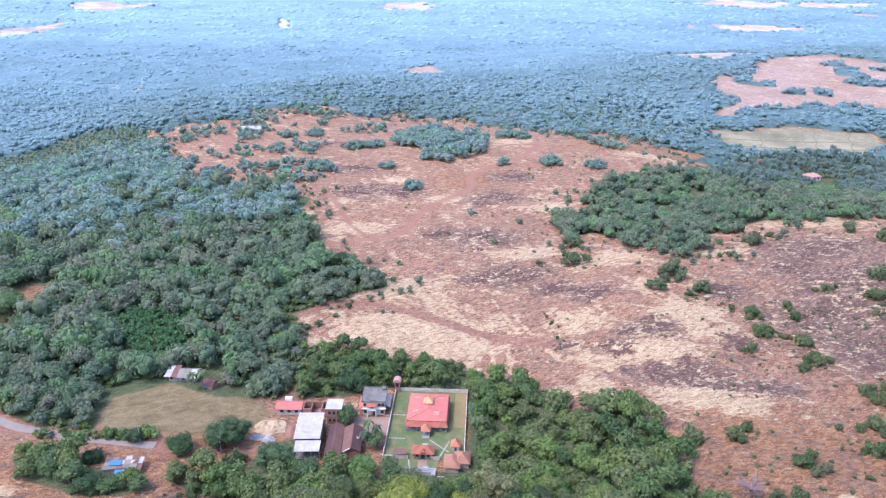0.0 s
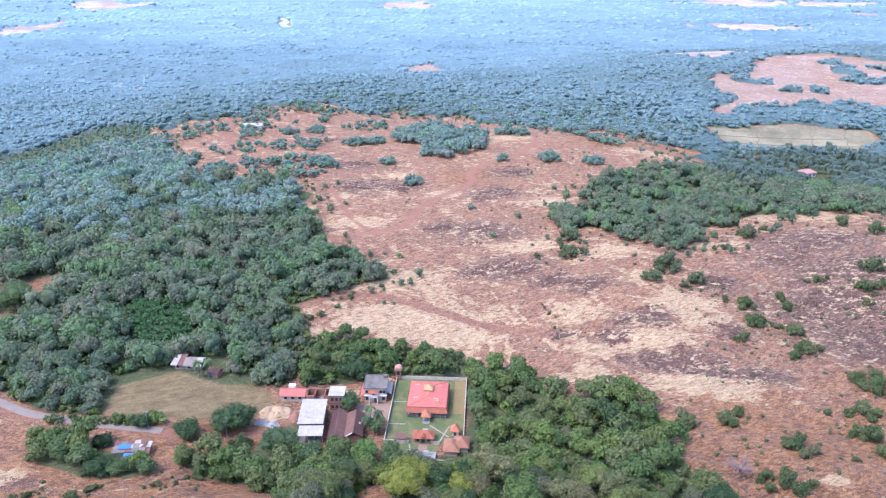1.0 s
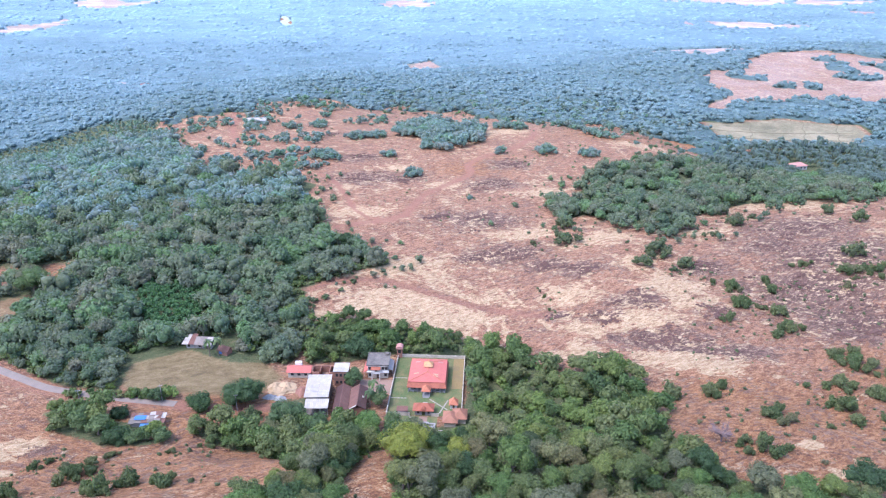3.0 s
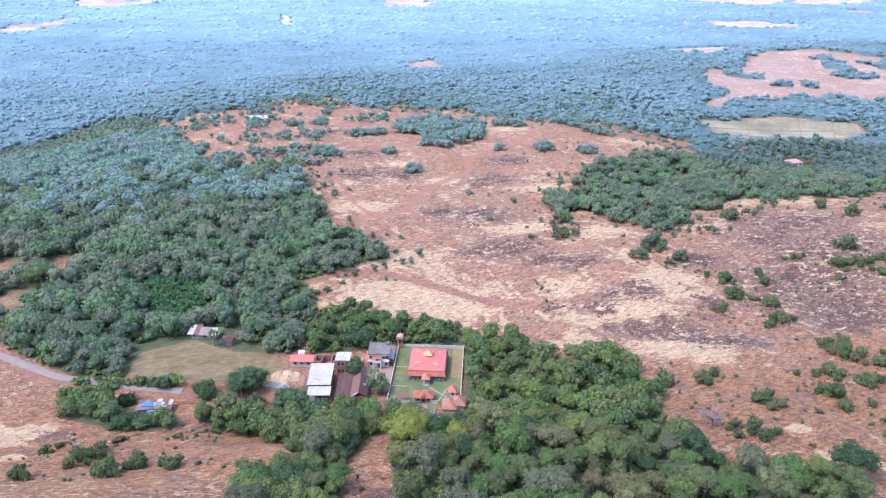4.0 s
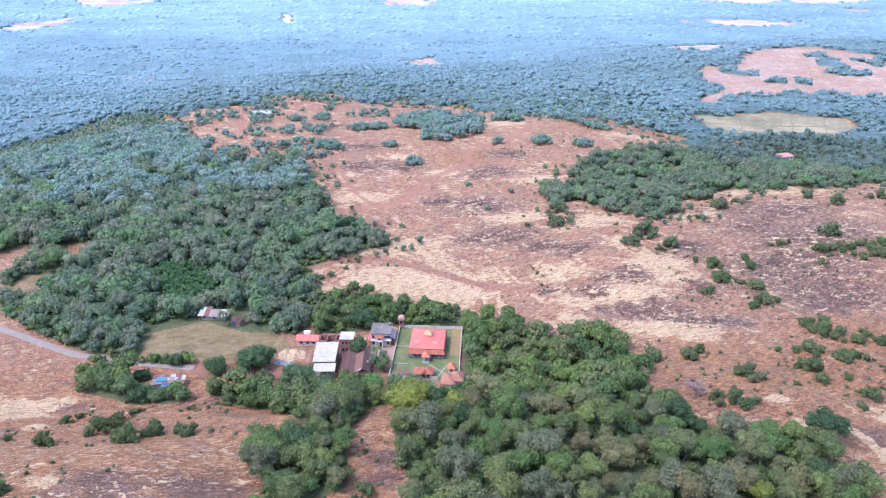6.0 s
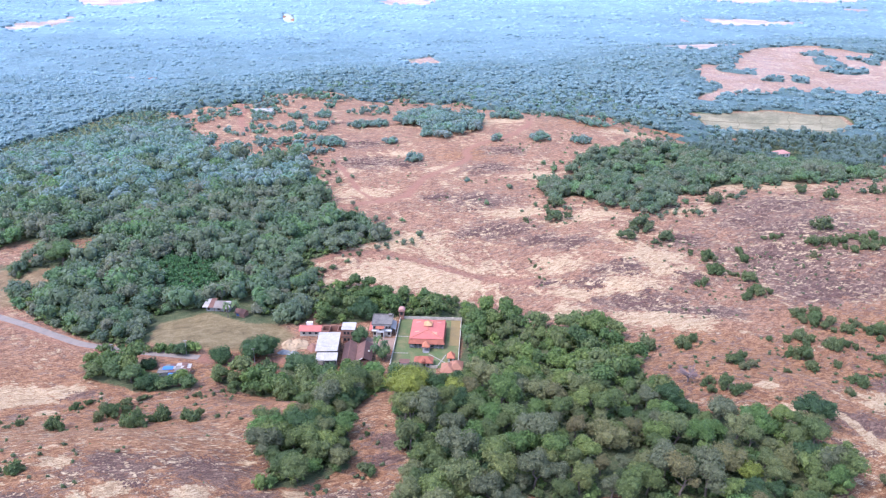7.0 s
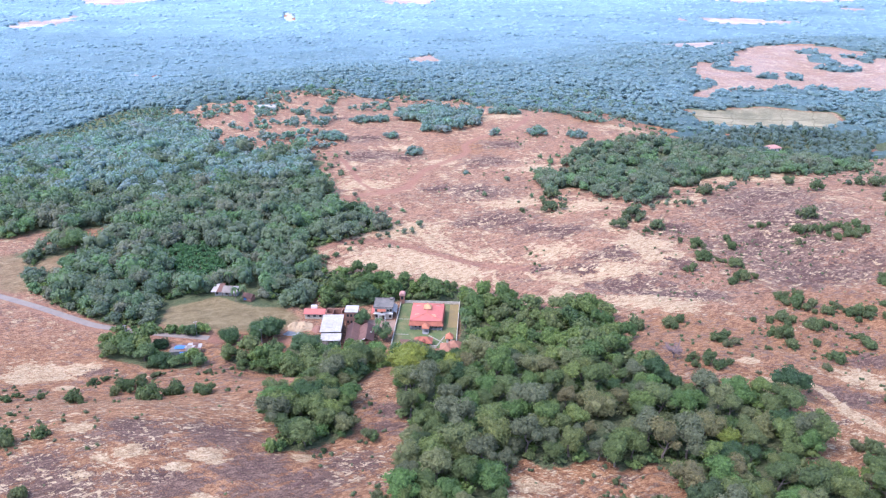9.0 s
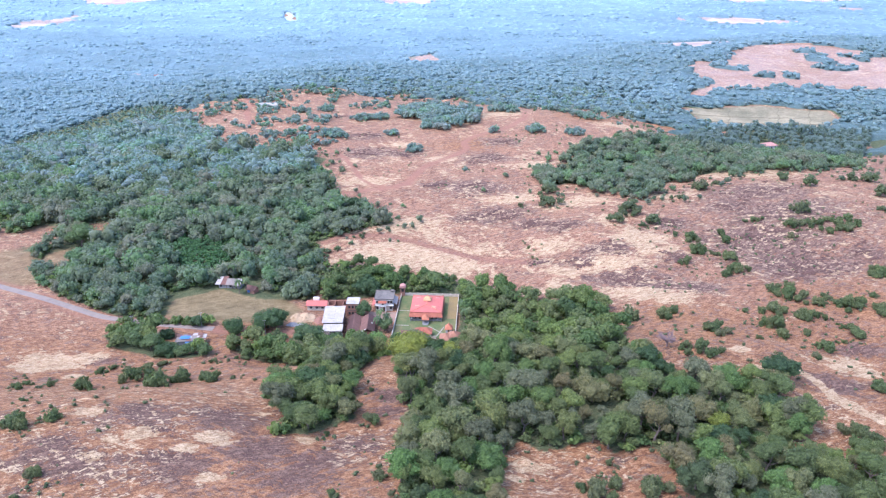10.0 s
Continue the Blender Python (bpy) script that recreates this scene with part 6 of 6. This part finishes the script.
def brown_shed(x, y, w, d, label, lit):
    ob = thing("tiled_shed", x, y, 0, 1.0, label, "shed")
    h0, h1 = 3.0, 4.8
    part("wall", box(-w / 2 + 0.4, w / 2 - 0.4, -d / 2 + 0.4, d / 2 - 0.4, -0.1, 2.85), M_BRICK, ob)
    for s in (-1, 1):
        pts = [(s * w / 2, -d / 2, h0), (0, -d / 2, h1), (0, d / 2, h1), (s * w / 2, d / 2, h0)]
        n = 4
        for i in range(n):
            a, b = -d / 2 + d * i / n, -d / 2 + d * (i + 1) / n
            part("roof_sheet", slab([(s * w / 2, a, h0), (0, a, h1), (0, b - 0.03, h1), (s * w / 2, b - 0.03, h0)], 0.08), M_RUST if (s < 0) == lit else M_BROWNTILE, ob)
    part("ridge_cap", box(-0.18, 0.18, -d / 2, d / 2, h1 - 0.05, h1 + 0.08), M_BROWNTILE, ob)
    for e in (-d / 2 + 0.4, d / 2 - 0.6):
        bm = bmesh.new()
        add_slab(bm, [(-w / 2 + 0.4, e, 3.1), (0, e, 4.6), (0, e + 0.2, 4.6), (-w / 2 + 0.4, e + 0.2, 3.1)], 0.2)
        add_slab(bm, [(0, e, 4.6), (w / 2 - 0.4, e, 3.1), (w / 2 - 0.4, e + 0.2, 3.1), (0, e + 0.2, 4.6)], 0.2)
        part("gable", bm, M_BRICK, ob)
    part("flashing", slab([(-w / 2 + 0.6, -d / 2 - 0.35, h0 + 0.25), (-0.2, -d / 2 - 0.35, h1 - 0.1), (-0.2, -d / 2 + 0.1, h1 + 0.06), (-w / 2 + 0.6, -d / 2 + 0.1, h0 + 0.4)], 0.05), M_WHITEROOF, ob, "white metal flashing")
    if not lit:
        part("roof_light", slab([(1.6, -1.2, 4.34), (2.4, -1.2, 3.94), (2.4, 0, 3.94), (1.6, 0, 4.34)], 0.04), M_WHITEROOF, ob, "white roof light")


def heap(name, x, y, rx, ry, h, mat, label, seed):
    bm = bmesh.new()
    bmesh.ops.create_icosphere(bm, subdivisions=5 if rx > 5 else 4, radius=1)
    rng = random.Random(seed)
    tips = [(rng.uniform(-0.75, 0.75), rng.uniform(-0.6, 0.6), rng.uniform(0.55, 1.0)) for _ in range(16)] if rx > 5 else []
    for v in bm.verts:
        p = v.co
        k = 1 + 0.3 * noise.noise(p * 1.6 + Vector((seed, 0, 0))) + 0.12 * noise.noise(p * 5 + Vector((seed, 3, 0)))
        p.z = max(p.z, -0.15)
        if tips and p.z > 0:
            # tipped load by load: many small cones side by side
            r = math.hypot(p.x, p.y)
            top = max(0.62 * hh * max(0.0, 1 - 3.4 * math.hypot(p.x - tx, p.y - ty)) for tx, ty, hh in tips)
            v.co = Vector((p.x * rx * k, p.y * ry * k, min(1.0, 3 * (1 - r)) * h * (0.22 + top) * (0.9 + 0.2 * k) + 0.05))
            continue
        v.co = Vector((p.x * rx * k, p.y * ry * k, (1 - math.hypot(p.x, p.y)) * h * k * (1 if p.z > 0 else 0) + (0.05 if p.z > 0 else -0.3)))
    ob = new(name, bpy.data.meshes.new(name))
    bm.to_mesh(ob.data)
    bm.free()
    ob.data.materials.append(mat)
    ob.matrix_world = pose(x, y, 0)
    tagged(ob, label, "heap")


def field_hut():
    x, y = HUT
    ob = thing("field_hut", x, y, float(land(x, y)), -6, "low hut with white, rusty and grey roof sheets", "hut")
    ob.scale = (1.2, 1.15, 1.15)
    part("wall", box(-4.6, 4.8, -2.2, 2.2, -0.6, 2.2), M_STONE, ob)
    part("roof_sheet", slab([(-6.0, -2.9, 2.1), (-3.7, -2.9, 2.1), (-3.7, 2.6, 3.6), (-6.0, 2.6, 3.2)], 0.07), M_WHITEROOF, ob, "white roof sheet")
    part("roof_sheet", slab([(-3.65, -2.9, 2.2), (-1.4, -2.9, 2.2), (-1.4, 2.8, 3.7), (-3.65, 2.8, 3.6)], 0.07), M_BROWNTILE, ob, "rusty brown roof sheet")
    for i in range(3):
        x0 = -1.35 + i * 2.2
        part("roof_sheet", slab([(x0, -3.2, 2.2), (x0 + 2.15, -3.2, 2.2), (x0 + 2.15, 0.2, 3.9), (x0, 0.2, 3.9)], 0.07), M_MOSSY if i < 2 else M_ASBESTOS, ob, "weathered grey roof sheet")
        part("roof_sheet", slab([(x0, 0.2, 3.9), (x0 + 2.15, 0.2, 3.9), (x0 + 2.15, 3.0, 2.5), (x0, 3.0, 2.5)], 0.07), M_MOSSY if i < 2 else M_ASBESTOS, ob, "weathered grey roof sheet")
    for px in (-1, 1.5, 4.5):
        part("post", box(px - 0.08, px + 0.08, -3.0, -2.84, -0.6, 2.2), M_WOOD, ob)
    windows(ob, (-3.6, 0.5), -2.2, 0.8, 0.8, 0.9, M_WOOD)
    part("door", box(2.6, 3.4, -2.26, -2.205, 0, 1.9), M_WOOD, ob)
    x, y = HUT2
    ob = thing("tiled_hut", x, y, float(land(x, y)), -24, "small hut with a brown tiled gable roof and blue wall", "hut")
    part("wall", box(-2.2, 2.2, -1.8, 1.8, -0.6, 2.0), M_BRICK, ob)
    part("tarpaulin", box(-2.26, -0.4, -1.86, -1.805, 0.2, 1.7), M_BLUE, ob, "blue sheet on the wall")
    for s in (-1, 1):
        part("roof_slope", slab([(-2.8, s * 2.4, 1.9), (2.8, s * 2.4, 1.9), (2.8, 0, 3.5), (-2.8, 0, 3.5)], 0.12), M_BROWNTILE, ob)


def blue_hut():
    x, y = BLUE
    z = float(land(x, y))
    ob = thing("tarpaulin_hut", x, y, z, 3, "ramshackle hut with grey sheets and blue tarpaulins", "hut")
    part("wall", box(-5.0, 5.0, -1.2, 3.0, -1.0, 2.0), M_STONE, ob)
    part("wall", box(3.2, 7.0, -1.6, 2.2, -1.0, 1.9), M_BRICK, ob)
    rng = random.Random(3)
    for i in range(5):
        for j in range(3):
            x0, y0 = -5.6 + i * 2.3, -1.8 + j * 1.9
            z0 = 2.05 + j * 0.3 + rng.uniform(-0.25, 0.3)
            part("roof_sheet", slab([(x0, y0, z0), (x0 + 2.26, y0 + rng.uniform(-0.1, 0.1), z0), (x0 + 2.26, y0 + 1.95, z0 + 0.24), (x0 + rng.uniform(-0.3, 0.3), y0 + 1.95, z0 + rng.uniform(0.0, 0.5))], 0.05), rng.choice((M_MOSSY, M_MOSSY, M_ASBESTOS, M_BROWNTILE, M_CONCRETE)), ob)
    part("tarpaulin", slab([(-3.8, -0.6, 2.75), (0.4, -0.5, 2.7), (0.6, 1.8, 2.95), (-3.6, 1.7, 3.0)], 0.04), M_BLUE, ob, "blue tarpaulin on the roof")
    part("lean_to", slab([(-1.0, -4.4, 1.3), (2.6, -4.4, 1.3), (2.6, -2.0, 2.0), (-1.0, -2.0, 2.0)], 0.05), M_BLUE, ob, "blue sheet lean-to roof")
    for px in (-0.9, 2.5):
        part("post", box(px - 0.06, px + 0.06, -4.3, -4.18, -1.2, 1.3), M_WOOD, ob)
    part("side_roof", slab([(3.4, 0.6, 2.5), (7.4, 0.6, 2.4), (7.4, 3.6, 2.7), (3.4, 3.6, 2.8)], 0.05), M_WHITEROOF, ob, "white sheet roof")
    part("side_roof", slab([(3.0, -2.2, 2.0), (7.6, -2.2, 1.95), (7.6, 0.5, 2.3), (3.0, 0.5, 2.4)], 0.05), M_BROWNTILE, ob, "rusty sheet roof")


def far_house(x, y, w, d, roof, label, s=1.0):
    z = float(land(x, y))
    ob = thing("far_house", x, y, z, 15, label, "house")
    part("wall", box(-w / 2, w / 2, -d / 2, d / 2, -1, 3.4 * s), M_WHITE, ob)
    windows(ob, (-w * 0.3, w * 0.05, w * 0.33), -d / 2, 1.0, 1.2, 1.3, M_WOOD)
    part("roof", hip_roof(-w / 2 - 0.6, w / 2 + 0.6, -d / 2 - 0.6, d / 2 + 0.6, 3.3 * s, 5.6 * s), roof, ob)
    return ob


def utility_pole(x, y, turn):
    ob = thing("utility_pole", x, y, float(land(x, y)), turn, "slim grey concrete electricity pole with a cross-arm", "pole", "poles along the road")
    bm = bmesh.new()
    tube(bm, [(0, 0, -0.6), (0, 0, 4), (0, 0, 7.6)], [0.15, 0.12, 0.09], 6)
    part("shaft", bm, M_POLE, ob)
    part("cross_arm", box(-0.8, 0.8, -0.05, 0.05, 7.0, 7.12), M_STEEL, ob)
    for px in (-0.7, 0.0, 0.7):
        bm = bmesh.new()
        tube(bm, [(px, 0, 7.12), (px, 0, 7.25), (px, 0, 7.34)], [0.05, 0.07, 0.03], 6)
        part("insulator", bm, M_WHITE, ob)


def road_strip():
    pts = np.array(ROAD[:6], float)
    d = np.concatenate([[0], np.cumsum(np.hypot(*np.diff(pts, axis=0).T))])
    s = np.arange(0, d[-1], 1.5)
    x, y = np.interp(s, d, pts[:, 0]), np.interp(s, d, pts[:, 1])
    k = np.ones(9) / 9
    x[4:-4], y[4:-4] = np.convolve(x, k, "valid"), np.convolve(y, k, "valid")
    tx, ty = np.gradient(x), np.gradient(y)
    ln = np.hypot(tx, ty)
    tx, ty = tx / ln, ty / ln
    off = np.array([-2.1, -1.8, -0.9, 0.0, 0.9, 1.8, 2.1])
    zc = np.maximum(land(x, y), np.maximum(land(x - ty * 2.4, y + tx * 2.4), land(x + ty * 2.4, y - tx * 2.4)))
    v = []
    for i, o in enumerate(off):
        w = o + (0.25 * (vnoise(s, s * 0 + o, 3.0, 41) - 0.5) if abs(o) > 2.0 else 0)
        v.append(np.stack([x - ty * w, y + tx * w, zc + (0.14 if abs(o) < 2.0 else -0.4)], -1))
    v = np.stack(v, 1).reshape(-1, 3)
    ob = new("road", mesh_of("road", v, grid_faces(len(s), len(off))[:, ::-1], M_ASPHALT, False))
    tagged(ob, "narrow worn grey asphalt road past the hamlet", "road", kind="structure")


temple()
gatehouse()
shrine()
lower_hall()
small_shed()
tank()
court_wall()
court_ground()
tower()
terrace_house()
long_house()
brick_shell()
white_hall()
brown_shed(-39.0, 225.2, 5.8, 20.5, "long shed with a rusty brown ridged roof", True)
brown_shed(-32.6, 227.6, 6.8, 14.5, "dark brown roofed shed with one white roof light", False)
heap("heap_of_sand", -65.0, 238.6, 6.0, 4.6, 2.6, M_SAND, "heap of yellow building sand", 1)
heap("heap_of_gravel", -68.4, 232.6, 2.6, 1.9, 1.5, M_GRAVEL, "heap of grey crushed stone", 5)
heap("heap_of_gravel", -64.2, 231.4, 2.6, 1.9, 1.5, M_GRAVEL, "heap of pale grey crushed stone", 8)
heap("heap_of_rubble", -56.6, 237.0, 2.2, 3.6, 1.0, M_BRICK, "heap of broken brick rubble", 11)
field_hut()
blue_hut()
far_house(*PALM_HOUSE, 13, 8, M_PINK, "white house among coconut palms", 1.0)
far_house(*FAR_A, 14, 9, M_WHITEROOF, "distant white-roofed house in the valley")
far_house(*FAR_B, 16, 10, M_ORANGETILE, "distant red-roofed house in the valley")
for i, (x, y) in enumerate(POLES):
    utility_pole(x, y, 12 * i)
road_strip()


def far_sheet_shed():
    x, y = WHITE_FAR
    z = float(land(x, y))
    ob = thing("white_shed", x, y, z, 4, "long low white-roofed shed on the plateau rim", "shed")
    part("wall", box(-9, 9, -4, 4, -1, 2.6), M_WHITE, ob)
    for i in range(4):
        part("roof_sheet", slab([(-9.4 + i * 4.7, -4.6, 2.7), (-4.75 + i * 4.7, -4.6, 2.7), (-4.75 + i * 4.7, 4.6, 3.6), (-9.4 + i * 4.7, 4.6, 3.6)], 0.08), M_WHITEROOF, ob)


far_sheet_shed()


def river():
    x, y = RIVER
    z = float(land(x, y))
    s = np.linspace(-1, 1, 24)
    cx, cy = x - 24 * s + 10 * np.sin(s * 5), y + 110 * s
    v = np.stack([np.stack([cx + o, cy, s * 0 + z + 0.6], -1) for o in (-13, -5, 5, 13)], 1).reshape(-1, 3)
    tagged(new("river", mesh_of("river", v, grid_faces(24, 4)[:, ::-1], M_WATER, True)), "short bright bend of a river in the far valley", "river", kind="structure")


river()


def paddy_bunds():
    """Low earth banks between the paddy plots."""
    ob = thing("field_bund", 0, 0, 0, 0, "low earth banks between the paddy plots", "bund", kind="structure")
    for (x0, y0), (x1, y1) in BUNDS:
        n = max(2, round(math.hypot(x1 - x0, y1 - y0) / 8))
        bm = bmesh.new()
        pts = []
        for i in range(n + 1):
            k = i / n
            x, y = x0 + (x1 - x0) * k + 1.2 * math.sin(i * 1.7), y0 + (y1 - y0) * k + 0.8 * math.cos(i * 2.1)
            pts.append((x, y, float(land(x, y)) + 0.1))
        tube(bm, pts, [0.36] * len(pts), 5)
        part("bank", bm, M_BUND, ob)


paddy_bunds()
